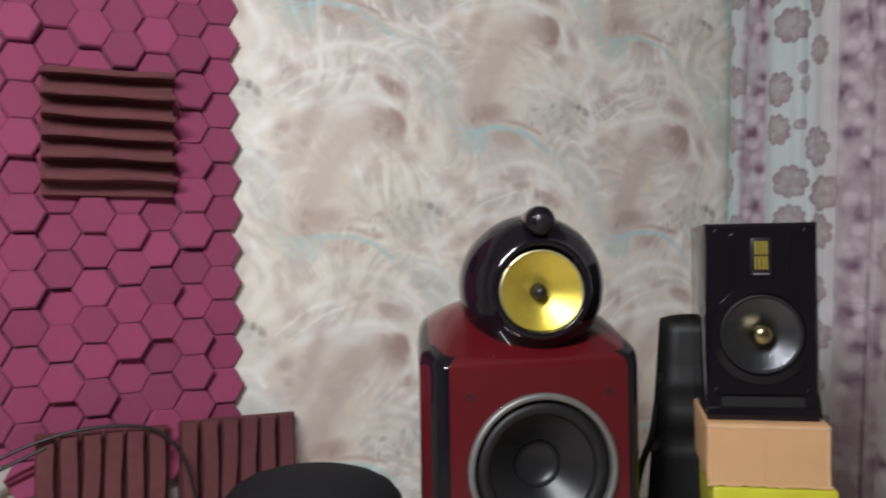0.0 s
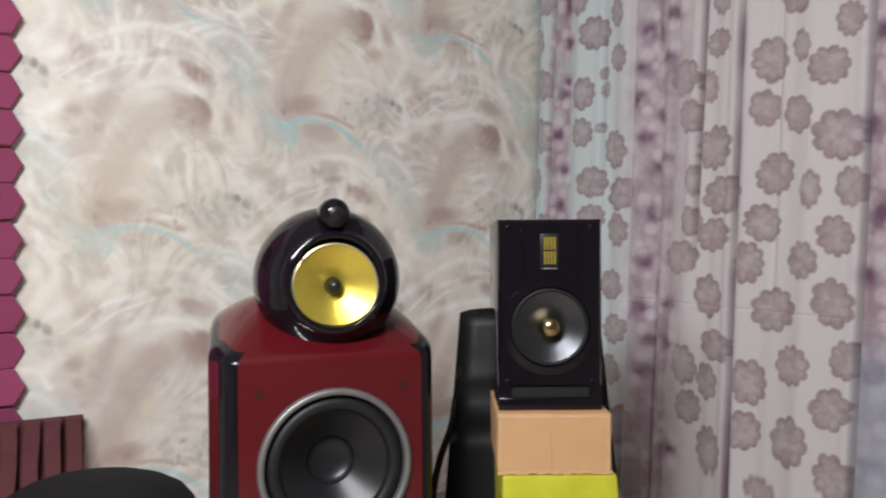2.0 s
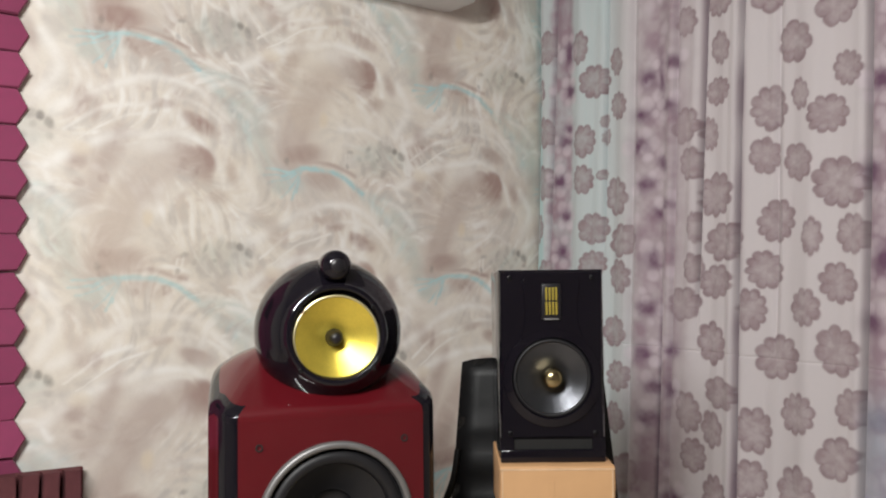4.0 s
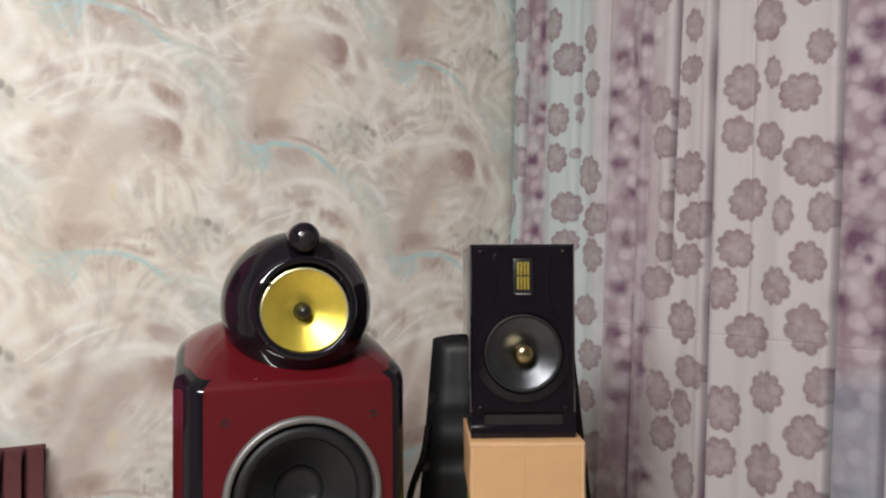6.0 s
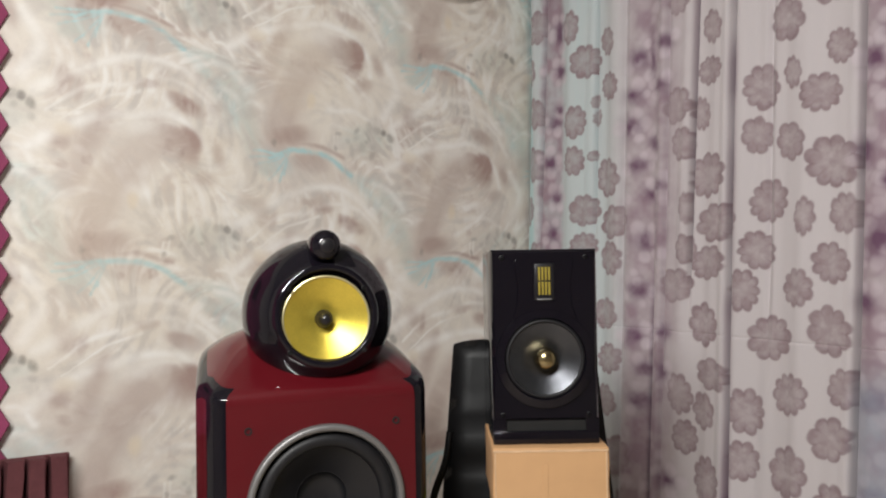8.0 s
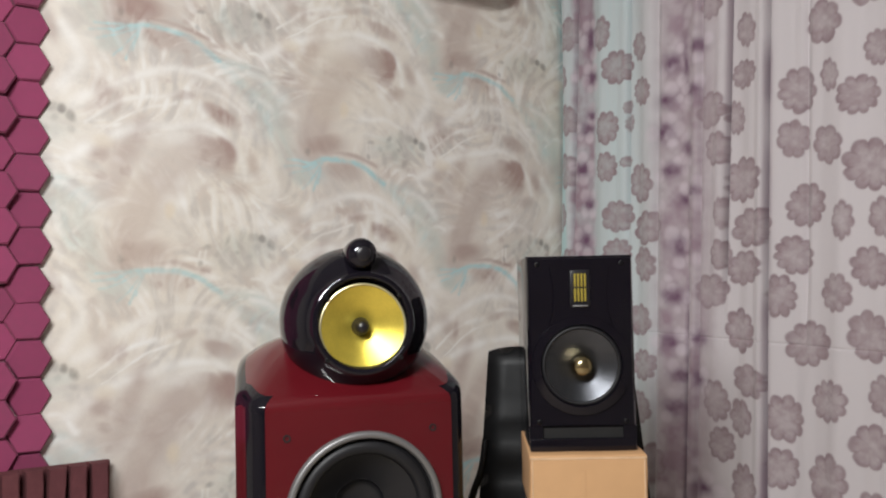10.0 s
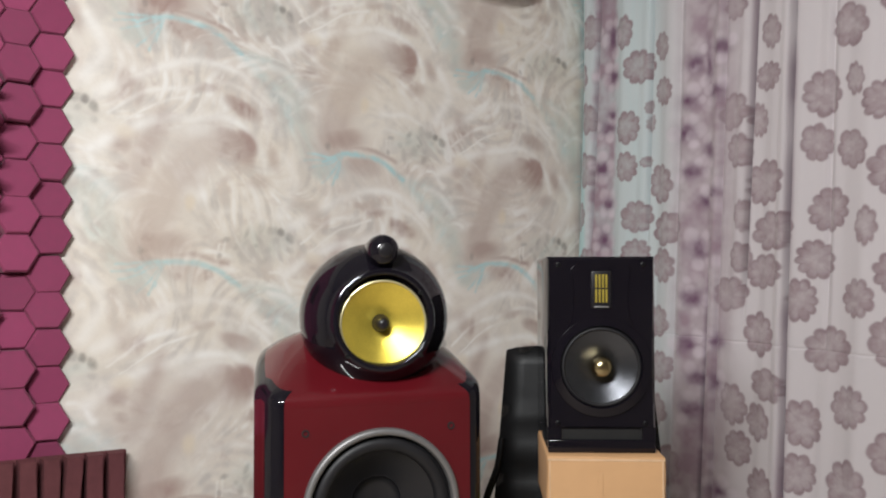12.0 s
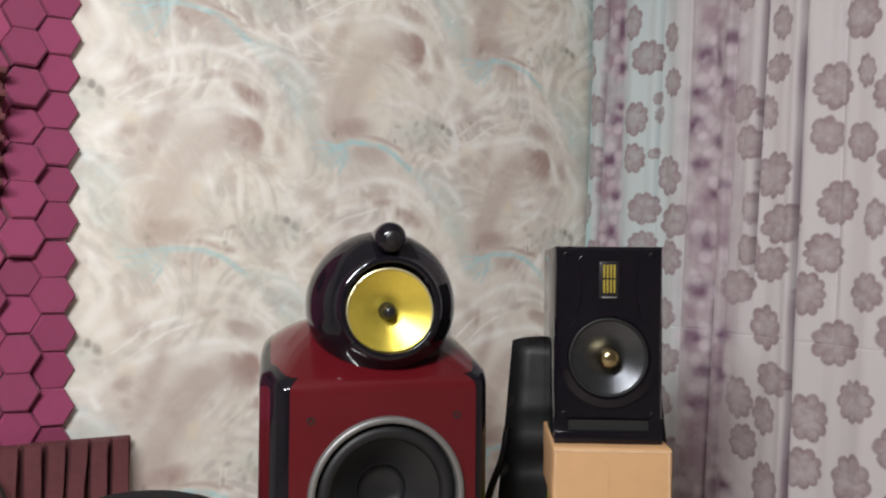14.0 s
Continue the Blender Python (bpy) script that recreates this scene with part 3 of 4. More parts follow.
def curtain_depth(y, z):
    sway = 0.006 * np.sin(2.1 * z + 3 * y) * np.clip((2.4 - z) / 2, 0, 1)
    yl = y + 0.05 * (z - 1.2)
    yy = yl + sway
    d = 0.008 * np.sin(yy * 31 + 0.6 * np.sin(2 * z)) + 0.003 * np.sin(yy * 67 + 1.3 + 0.5 * np.sin(1.7 * z)) + 0.0006 * np.sin(yy * 131 + 2 * z)
    # sharp creases, each with the lap of cloth that stands beside it
    for at, depth, w, top, low in ((-0.862, 0.075, 0.007, 2.6, 0.0), (-0.727, 0.055, 0.005, 2.6, 1.05), (-1.220, 0.065, 0.007, 2.6, 0.0), (-1.355, 0.040, 0.006, 2.6, 0.0), (-0.585, 0.035, 0.006, 0.95, 0.0), (-0.345, 0.020, 0.006, 2.6, 1.2), (-0.100, 0.025, 0.006, 2.6, 1.2), (-0.465, 0.014, 0.012, 2.6, 0.0), (-0.63, 0.016, 0.009, 2.6, 0.0), (-0.975, 0.014, 0.010, 2.6, 0.9), (-1.46, 0.03, 0.02, 2.6, 0.0), (-1.55, 0.03, 0.02, 2.6, 0.0)):
        wander = at + 0.004 * np.sin(2.3 * z + 9 * at)
        d = d + depth * soft_band(z, low, top, 0.05) * np.exp(-((yl - wander) / w) ** 2)
        d = d - 0.10 * depth * soft_band(z, low, top, 0.05) * np.exp(-((yl - wander - 0.022) / 0.014) ** 2)
    d = d + 0.048 * np.exp(-((y + 0.005) / 0.055) ** 2) * np.clip((z - 0.75) / 1.0, 0.1, 1)
    # a pressed line across the cloth
    d = d + 0.0022 * np.exp(-((z - 0.845 - 0.03 * (y + 0.8)) / 0.003) ** 2)
    return d


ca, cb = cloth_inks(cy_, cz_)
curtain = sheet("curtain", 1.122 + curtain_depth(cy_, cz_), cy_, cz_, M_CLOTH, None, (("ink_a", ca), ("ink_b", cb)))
thick = curtain.modifiers.new("cloth", "SOLIDIFY")
thick.thickness, thick.offset = 0.0015, 1.0
tagged(curtain, "long pale curtain printed with mauve flowers and purple stripes", "curtain")
rod = thing("curtain_rod", pose(1.14, 0, 2.46), "plain white curtain rod above the window curtain", "curtain rod")
part("rod", tube([(0, -0.02, 0), (0, -1.0, 0), (0, -2.0, 0)], 0.012), M_WHITE, rod)
for yy in (-0.06, -1.9):
    part("bracket", box(-0.01, yy - 0.01, -0.015, 0.10, yy + 0.01, 0.015, 0.003), M_WHITE, rod)

# ---- hanging tube lamp ----
fitting = thing("tube_lamp", pose(-1.70, -2.20, 2.15, 0, 0, 30), "white tube lamp hung from the ceiling, lit", "lamp")
part("housing", box(-0.035, -0.34, 0.02, 0.035, 0.34, 0.066, 0.008), M_WHITE, fitting)
part("tube", tube([(0.0, -0.31, 0), (0.0, 0.0, 0), (0.0, 0.31, 0)], 0.014), M_TUBE, fitting, "glowing white tube")
for yy in (-0.25, 0.25):
    part("cord", tube([(0, yy, 0.06), (0, yy, 0.25), (0, yy, 0.472)], 0.003), M_WHITE, fitting)


# ---- hexagon panels ----
HEX_H, HEX_S = 0.0893, 0.0893 / math.sqrt(3)


def hexagon_mesh(depth, taper):
    bm = bmesh.new()
    rings = []
    for k, y in ((1.0, 0.0), (0.995, -depth + 0.0075), (0.978, -depth + 0.0050), (taper, -depth)):
        rings.append([bm.verts.new((k * HEX_S * 1.0 * math.cos(radians(60 * i)), y, k * HEX_S * 1.0 * math.sin(radians(60 * i)))) for i in range(6)])
    for a, b in zip(rings, rings[1:]):
        for i in range(6):
            bm.faces.new((a[i], a[(i + 1) % 6], b[(i + 1) % 6], b[i]))
    bm.faces.new(rings[-1])
    bm.faces.new(rings[0])
    bmesh.ops.recalc_face_normals(bm, faces=bm.faces[:])
    me = bpy.data.meshes.new("hexagon")
    bm.to_mesh(me)
    bm.free()
    me.materials.append(M_HEX)
    return me


def hexagon_panels():
    field = thing("hexagon_panel_field", pose(0, 0, 0), "magenta foam hexagon tiles of uneven depth glued on the wall", "acoustic panel")
    part("backing_sheet", box(-1.55, -0.006, 0.55, -0.652, -0.002, 2.06), M_HEX, field, smooth=False)
    kinds = [hexagon_mesh(d, t) for d, t in ((0.016, 0.90), (0.025, 0.90), (0.032, 0.89), (0.044, 0.89))]
    raised = {0: (5, 8, 12, 13, 15), 1: (5, 6, 8, 9, 10, 13, 14), 2: (5, 12, 13), 3: (5, 10, 12, 13), 4: (5, 10, 12, 13, 15), 5: (6, 11, 14), 6: (5, 8, 10, 12, 14)}
    sunk = {0: (4, 7, 9, 14), 1: (7, 12), 2: (10, 14), 3: (4, 14), 5: (5, 10, 12, 15), 6: (9,)}
    r = random.Random(12)
    for c in range(12):
        x = -0.606 - c * 1.5 * HEX_S
        for k in range(20):
            z = 1.585 + 5 * HEX_H - HEX_H * (k + 0.5 * (c % 2))
            if z < 0.50 or z > 2.06 or (c > 6 and z < 0.56):
                continue
            depth_kind = r.choice((1, 1, 2, 2, 0))
            depth_kind = 3 if k in raised.get(c, ()) else 0 if k in sunk.get(c, ()) else depth_kind
            ob = new("hexagon", kinds[depth_kind if c else min(depth_kind, 1)])
            ob.parent = field
            ob.matrix_basis = pose(x + r.uniform(-0.002, 0.002), -0.0015, z + r.uniform(-0.002, 0.002), r.uniform(-6, 6), r.uniform(-2, 2), r.uniform(-6, 6))


hexagon_panels()


def wedge_foam(name, m, label, turned):
    """A foam tile with six wedges; the wedges run along x, or along z where turned."""
    t = thing(name, m, label, "acoustic foam")
    W, base, deep = 0.300, 0.014, 0.044 if turned else 0.056
    pitch, n = W / 6, 8
    part("backing", box(-W / 2, -base, -W / 2, W / 2, 0.0, W / 2, 0.002, 1), M_FOAM, t, smooth=False)
    shape = ((0.01, 0.0), (0.05, 1.0), (0.76, 1.0), (0.83, 0.0)) if turned else ((0.62, 0.0), (0.68, 1.0), (0.96, 1.0), (0.99, 0.0))
    for k in range(6):
        bm = bmesh.new()
        sides = []
        for j in range(n + 1):
            u = -W / 2 + W * j / n
            wob = 0.0025 * math.sin(9 * u + 1.0 + k) + 0.0015 * math.sin(31 * u + 2 * k)
            run = [(-W / 2 + (k + f) * pitch + wob * h, -base + 0.002 - (deep + 0.004 * math.sin(k * 2.1)) * h) for f, h in shape]
            sides.append([bm.verts.new((v, y, -u) if turned else (u, y, v)) for v, y in run])
        for p, q in zip(sides, sides[1:]):
            for i in range(3):
                bm.faces.new((p[i], p[i + 1], q[i + 1], q[i]))
            bm.faces.new((p[3], p[0], q[0], q[3]))
        bm.faces.new(sides[0])
        bm.faces.new(sides[-1])
        bmesh.ops.bevel(bm, geom=[e for e in bm.edges if e.calc_length() < 0.2 and abs(e.verts[0].co.y - e.verts[1].co.y) < 0.002 and min(e.verts[0].co.y, e.verts[1].co.y) < -base - 0.02], offset=0.0025, segments=2, affect="EDGES")
        part("wedge", bm, M_FOAM, t, smooth=False)
    return t


wedge_foam("acoustic_foam_tile", pose(-0.880, -0.040, 1.330, 0, 0.8, 0), "maroon foam tile with horizontal wedges on magenta hexagons", False)
wedge_foam("acoustic_foam_tile", pose(-0.580, -0.022, 0.463, 0, 1.2, 0), "maroon foam tile with upright wedges low on the wall", True)
wedge_foam("acoustic_foam_tile", pose(-0.908, -0.045, 0.468, 0, 1.5, 0), "maroon foam tile with upright wedges behind a cable", True)

cable = thing("black_cable", pose(0, 0, 0), "thin black cable looped over the low foam tile", "cable")
part("cable_run", tube(curve_points([(-1.30, -0.115, 0.46), (-1.15, -0.115, 0.575), (-1.0, -0.115, 0.628), (-0.86, -0.115, 0.634), (-0.77, -0.115, 0.60), (-0.715, -0.115, 0.50), (-0.69, -0.115, 0.30), (-0.70, -0.115, 0.02)]), 0.0042), M_CABLE, cable)


part("cable_strand", tube(curve_points([(-1.30, -0.10, 0.50), (-1.19, -0.10, 0.535), (-1.09, -0.10, 0.575), (-1.03, -0.10, 0.60)]), 0.0042), M_CABLE, cable)


# ---- floor-standing loudspeaker ----
def tower_outline(n_side=26):
    """Half plan of the cabinet from the front edge's corner round to the back, x >= 0."""
    pts = [(0.163, 0.0), (0.175, 0.003), (0.185, 0.012), (0.192, 0.028), (0.197, 0.05)]
    for k in range(1, n_side + 1):
        a = radians(90 * k / n_side)
        pts.append((0.206 * math.cos(a) ** 0.85 if k < n_side else 0.0, 0.05 + 0.43 * math.sin(a) ** 1.15))
    return pts


def tower_top(x, y):
    s = math.sin(min(max(y / 0.25, 0.0), 1.0) * math.pi / 2)
    back = max(0.0, (y - 0.16) / 0.32)
    return 0.838 + 0.125 * s * (1 - 0.72 * back ** 1.2) * max(0.0, 1 - (abs(x) / 0.2075) ** 2.3) ** 0.5


EASE = 0.016  # height of the rounded edge between the baffle and the cap


def loudspeaker_tower():
    t = thing("floor_loudspeaker", pose(-0.251, -0.977, 0, 0, 0, -17.3), "red lacquered floor loudspeaker with a round black head and yellow cone", "loudspeaker")
    half = tower_outline()
    # shell: sides and back, from the black strips round
    bm = bmesh.new()
    side = half[3:]
    loop = side + [(-x, y) for x, y in reversed(side[:-1])]
    levels = 10
    cols = []
    for x, y in loop:
        zt = tower_top(x, y) - EASE
        cols.append([bm.verts.new((x, y, 0.09 + (zt - 0.09) * k / levels)) for k in range(levels + 1)])
    for a, b in zip(cols, cols[1:]):
        for k in range(levels):
            bm.faces.new((a[k], b[k], b[k + 1], a[k + 1]))
    part("cabinet_shell", bm, M_RED, t, "curved red lacquered sides")
    # the two rounded black strips beside the baffle
    for s in (1, -1):
        bm = bmesh.new()
        cols = []
        for x, y in half[:4]:
            zt = tower_top(x, y) - EASE
            cols.append([bm.verts.new((s * x * 1.001, y - 0.0006, z)) for z in (0.09, 0.4, zt)])
        for a, b in zip(cols, cols[1:]):
            for k in range(2):
                bm.faces.new((a[k], b[k], b[k + 1], a[k + 1]))
        part("edge_strip", bm, M_PIANO, t, "rounded black gloss edge strip")
    # cap: rows from the outline inwards
    full = half + [(-x, y) for x, y in reversed(half[:-1])] + [(-0.163 + 0.326 * k / 14, 0.0) for k in range(1, 14)]
    n = len(full)
    edge_count = 2 * len(half) - 2
    drops = {1.0: EASE, 0.998: 0.0105, 0.993: 0.0058, 0.985: 0.0026, 0.96: 0.0006}
    scales = (1.0, 0.998, 0.993, 0.985, 0.96, 0.93, 0.90, 0.87, 0.82, 0.76, 0.69, 0.6, 0.5, 0.4, 0.3, 0.2, 0.1)

    def cap_piece(name, first, last, chosen, close, material, label):
        bm = bmesh.new()
        rings = [[bm.verts.new((x * s, 0.2 + (y - 0.2) * s, tower_top(x * s, 0.2 + (y - 0.2) * s) - drops.get(s, 0.0))) for x, y in full] for s in scales[first:last]]
        for a, b in zip(rings, rings[1:]):
            for k in chosen:
                bm.faces.new((a[k], a[(k + 1) % n], b[(k + 1) % n], b[k]))
        if close:
            bm.faces.new(rings[-1])
        for v in [v for v in bm.verts if not v.link_faces]:
            bm.verts.remove(v)
        part(name, bm, material, t, label)

    cap_piece("cap", 6, len(scales), range(n), True, M_RED, "arched red lacquered cap")
    cap_piece("cap_front", 0, 7, range(edge_count, n), False, M_RED, "")
    cap_piece("cap_edge", 0, 7, range(edge_count), False, M_PIANO, "black gloss rim of the cap")
    # baffle with the round opening for the bass driver
    wx, wz, wr = 0.004, 0.646, 0.1345
    bm = bmesh.new()
    x1, z0, z1 = 0.163, 0.09, 0.838 - EASE
    corners = sorted(math.atan2(dz, dx) % (2 * math.pi) for dx in (x1 - wx, -x1 - wx) for dz in (z1 - wz, z0 - wz))
    angles = sorted(set([2 * math.pi * k / 96 for k in range(96)] + corners))
    inner, outer, back = [], [], []
    for a in angles:
        c, s = math.cos(a), math.sin(a)
        k = min((x1 - wx) / c if c > 1e-9 else ((-x1 - wx) / c if c < -1e-9 else 9), ((z1 - wz) / s) if s > 1e-9 else ((z0 - wz) / s if s < -1e-9 else 9))
        inner.append(bm.verts.new((wx + wr * c, -0.001, wz + wr * s)))
        back.append(bm.verts.new((wx + wr * c, 0.03, wz + wr * s)))
        outer.append(bm.verts.new((wx + k * c, -0.001, wz + k * s)))
    for k in range(len(angles)):
        j = (k + 1) % len(angles)
        bm.faces.new((inner[k], inner[j], outer[j], outer[k]))
        bm.faces.new((back[k], back[j], inner[j], inner[k]))
    part("front_baffle", bm, M_RED, t, "glossy dark red front baffle")
    for sx in (-0.1276, 0.1276):
        part("grille_socket", lathe([(0.0066, -0.0012), (0.0064, -0.003), (0.0042, -0.003), (0.0036, 0.002), (0, 0.002)], 16, (sx, 0, 0.780)), M_DARK, t, "small black grille socket")
    # bass driver
    woofer = part("bass_driver", lathe([(0.1235, 0.002), (0.1245, -0.006)] + arc(0.1307, -0.006, 0.0062, 180, 360, 10) + [(0.1372, -0.001)], 96, (wx, 0, wz)), M_RING, t, "bass driver with a grey metal ring")
    part("surround", lathe([(0.1240, 0.000), (0.1205, 0.004)] + arc(0.1085, 0.006, 0.0125, 0, -180, 12) + [(0.095, 0.012)], 96, (wx, 0, wz)), M_RUBBER, woofer, "black rubber surround")
    part("cone", lathe([(0.097, 0.008)] + [(0.097 - 0.052 * k / 10, 0.008 + 0.040 * k / 10) for k in range(1, 11)], 96, (wx, 0, wz)), M_WOOFER, woofer, "smooth dark bass cone")
    part("dust_cap", lathe([(0.046, 0.047)] + [(0.045 * math.cos(radians(a)), 0.047 + 0.020 * math.sin(radians(a))) for a in range(0, 91, 9)], 64, (wx, 0, wz)), M_WOOFER, woofer, "dished dark dust cap")
    # head
    hx, hy, hz, hc, hr = 0.006, -0.022, 0.967, 0.128, 0.1355
    prof = [(0.072, 0.034), (0.077, 0.028), (0.0775, 0.023)] + arc(0.0835, 0.0235, 0.0058, 180, 300, 6) + [(0.0885, 0.0195)]
    a0 = math.degrees(math.asin(0.0930 / hr))
    prof += [(hr * math.sin(radians(a)), hc - hr * math.cos(radians(a))) for a in np.linspace(a0, 90, 16)]
    for k in range(1, 17):
        u = k / 16
        prof.append((hr * max(0.0, (1 - u ** 2.1)) ** 0.72, hc + 0.27 * u))
    head = part("head", lathe(prof, 96), M_PIANO, t, "glossy black teardrop head", at=pose(hx, hy, hz, 0, 0, -3.4))
    part("collar", lathe([(0.075, 0.0), (0.078, 0.01), (0.06, 0.02)], 48), M_RUBBER, t, at=pose(0, 0.12, 0.868, 90))
    cz = -0.007
    part("mid_cone", lathe([(0.0735, 0.0275), (0.070, 0.029)] + [(0.070 - 0.054 * k / 10, 0.029 + 0.027 * (k / 10) ** 0.9) for k in range(1, 11)], 96, (0, 0, cz)), M_YELLOW, head, "yellow woven midrange cone")
    part("mid_rim", lathe(arc(0.0745, 0.027, 0.0022, 0, 360, 8), 96, (0, 0, cz)), M_RIM, head, "thin pale metal rim")
    part("phase_plug", lathe([(0.017, 0.058), (0.0145, 0.052), (0.0135, 0.040), (0.0115, 0.033), (0.008, 0.028), (0.004, 0.0262), (0, 0.0258)], 40, (0, 0, cz)), M_SATIN, head, "black bullet-shaped plug")
    for a in (40, 140, 220, 320):
        part("screw", lathe([(0.0042, 0.002), (0.0042, 0.0), (0.003, -0.0008), (0.0015, 0.0004), (0, 0.0004)], 12, (0.0835 * math.cos(radians(a)), 0.0168, cz + 0.0835 * math.sin(radians(a)))), M_STEEL, head)
    # tweeter
    tz = 1.0874
    prof = [(0.0, 0.0095), (0.008, 0.0102), (0.0145, 0.0125), (0.0160, 0.0135), (0.0205, 0.0160), (0.0245, 0.0205), (0.0268, 0.0260), (0.0275, 0.032), (0.0275, 0.040), (0.026, 0.06), (0.022, 0.09), (0.016, 0.13), (0.008, 0.17), (0.0, 0.19)]
    tw = part("tweeter", lathe(prof, 48, (hx, hy - 0.006, tz)), M_PIANO, t, "small glossy black tweeter bullet")
    part("dome", lathe([(0.0130 * math.cos(radians(a)), 0.0125 - 0.0045 * math.sin(radians(a))) for a in range(0, 91, 15)], 32, (hx, hy - 0.006, tz)), M_SATIN, tw)
    # plinth
    bm = bmesh.new()
    lo = [bm.verts.new((x * 0.96, 0.2 + (y - 0.2) * 0.96, 0.0)) for x, y in full]
    hi = [bm.verts.new((x * 0.98, 0.2 + (y - 0.2) * 0.98, 0.092)) for x, y in full]
    for k in range(n):
        bm.faces.new((lo[k], lo[(k + 1) % n], hi[(k + 1) % n], hi[k]))
    bm.faces.new(lo)
    bm.faces.new(hi)
    part("plinth", bm, M_SATIN, t, "black plinth")


loudspeaker_tower()


# ---- bookshelf loudspeaker on its boxes ----
def holed_plate(x1, z0, z1, zc, r, y0, y1):
    """An upright plate with a round opening through it."""
    bm = bmesh.new()
    corners = [math.atan2(dz, dx) % (2 * math.pi) for dx in (x1, -x1) for dz in (z1 - zc, z0 - zc)]
    angles = sorted(set([2 * math.pi * k / 80 for k in range(80)] + corners))
    rows = []
    for a in angles:
        c, s = math.cos(a), math.sin(a)
        k = min(x1 / abs(c) if abs(c) > 1e-9 else 9, ((z1 - zc) / s) if s > 1e-9 else ((z0 - zc) / s if s < -1e-9 else 9))
        e = 0.006
        rows.append([bm.verts.new(p) for p in ((r * c, y1, zc + r * s), (r * c, y0, zc + r * s), ((k - e) * c, y0, zc + (k - e) * s), (k * c, y0 + e, zc + k * s), (k * c, y1, zc + k * s))])
    for i in range(len(rows)):
        p, q = rows[i], rows[(i + 1) % len(rows)]
        for j in range(4):
            bm.faces.new((p[j], q[j], q[j + 1], p[j + 1]))
    return bm


def bookshelf_speaker():
    W, H, D = 0.197, 0.362, 0.27
    t = thing("bookshelf_loudspeaker", pose(0.140, -1.116, 0.716, 0, 0, -37), "glossy black bookshelf loudspeaker with a gold ribbon tweeter, on a carton", "loudspeaker")
    part("cabinet", box(-W / 2, 0.016, 0, W / 2, D, H, 0.005), M_PIANO, t, "black gloss cabinet")
    zc = H - 0.2035
    # baffle with an opening for the driver and a port slot below it
    bm = holed_plate(W / 2, 0.043, H, zc, 0.083, 0.0, 0.018)
    box(-W / 2, 0.0, 0.0, W / 2, 0.018, 0.0245, 0.003, bm=bm)
    box(-W / 2, 0.001, 0.020, -0.074, 0.018, 0.047, 0.0, bm=bm)
    box(0.074, 0.001, 0.020, W / 2, 0.018, 0.047, 0.0, bm=bm)
    part("front_baffle", bm, M_PIANO, t, "black gloss front with a port slot")
    part("port", box(-0.0755, 0.0060, 0.0235, 0.0755, 0.0075, 0.0440), M_DARK, t, "dark port slot")
    bm = bmesh.new()
    lo, hi = [], []
    outline = [(-0.060, zc + 0.076), (0.060, zc + 0.076), (0.052, zc + 0.10), (0.050, zc + 0.14), (0.056, H - 0.022), (0.046, H - 0.014), (-0.046, H - 0.014), (-0.056, H - 0.022), (-0.050, zc + 0.14), (-0.052, zc + 0.10)]
    for x, z in outline:
        hi.append(bm.verts.new((x * 0.97, -0.0030, z)))
        lo.append(bm.verts.new((x, 0.001, z)))
    for k in range(len(outline)):
        bm.faces.new((lo[k], lo[(k + 1) % len(outline)], hi[(k + 1) % len(outline)], hi[k]))
    bm.faces.new(hi)
    part("face_plate", bm, M_PIANO, t, "raised black face plate", smooth=False)
    driver = part("driver", lathe([(0.0925, 0.000), (0.0915, -0.0045), (0.082, -0.0060), (0.0765, -0.0075), (0.0745, -0.005), (0.0735, 0.002)], 80, (0, 0, zc)), M_PIANO, t, "black driver frame")
    part("surround", lathe([(0.0740, -0.0005)] + arc(0.0700, -0.0010, 0.0034, 0, -180, 8) + [(0.0662, 0.001)], 80, (0, 0, zc)), M_RUBBER, driver)
    part("cone", lathe([(0.0670, -0.0005)] + [(0.0670 - 0.0460 * k / 8, -0.0005 + 0.0165 * (k / 8) ** 0.95) for k in range(1, 9)], 80, (0, 0, zc)), M_CONE, driver, "grey metallic cone")
    part("phase_plug", lathe([(0.0220, 0.016), (0.0220, 0.000), (0.0205, -0.008), (0.0165, -0.0155), (0.0095, -0.0205), (0, -0.0220)], 40, (0, 0, zc)), M_GOLD, driver, "polished gold bullet plug")
    tz = H - 0.059
    tweeter = part("ribbon_tweeter", box(-0.019, -0.005, tz - 0.036, 0.019, -0.001, tz + 0.033, 0.003), M_SATIN, t, "ribbon tweeter")
    for k in range(4):
        x = -0.0093 + 0.0062 * k
        for a, b in ((-0.026, -0.0012), (0.0012, 0.026)):
            part("ribbon", box(x - 0.0019, -0.0062, tz + a, x + 0.0023, -0.0046, tz + b, 0.0005, 1), M_RIBBON, tweeter, "gold ribbon strip")
    part("ledge", box(-0.014, -0.008, tz - 0.0355, 0.014, -0.004, tz - 0.0325, 0.001), M_RING, tweeter, "small grey metal ledge")
    for x, z in ((-0.078, H - 0.015), (0.078, H - 0.015), (-0.080, 0.055), (0.080, 0.055)):
        part("screw", lathe([(0.0048, 0.001), (0.0048, -0.0010), (0.0032, -0.0016), (0.002, 0.0003), (0, 0.0003)], 16, (x, 0, z)), M_STEEL, t)


bookshelf_speaker()


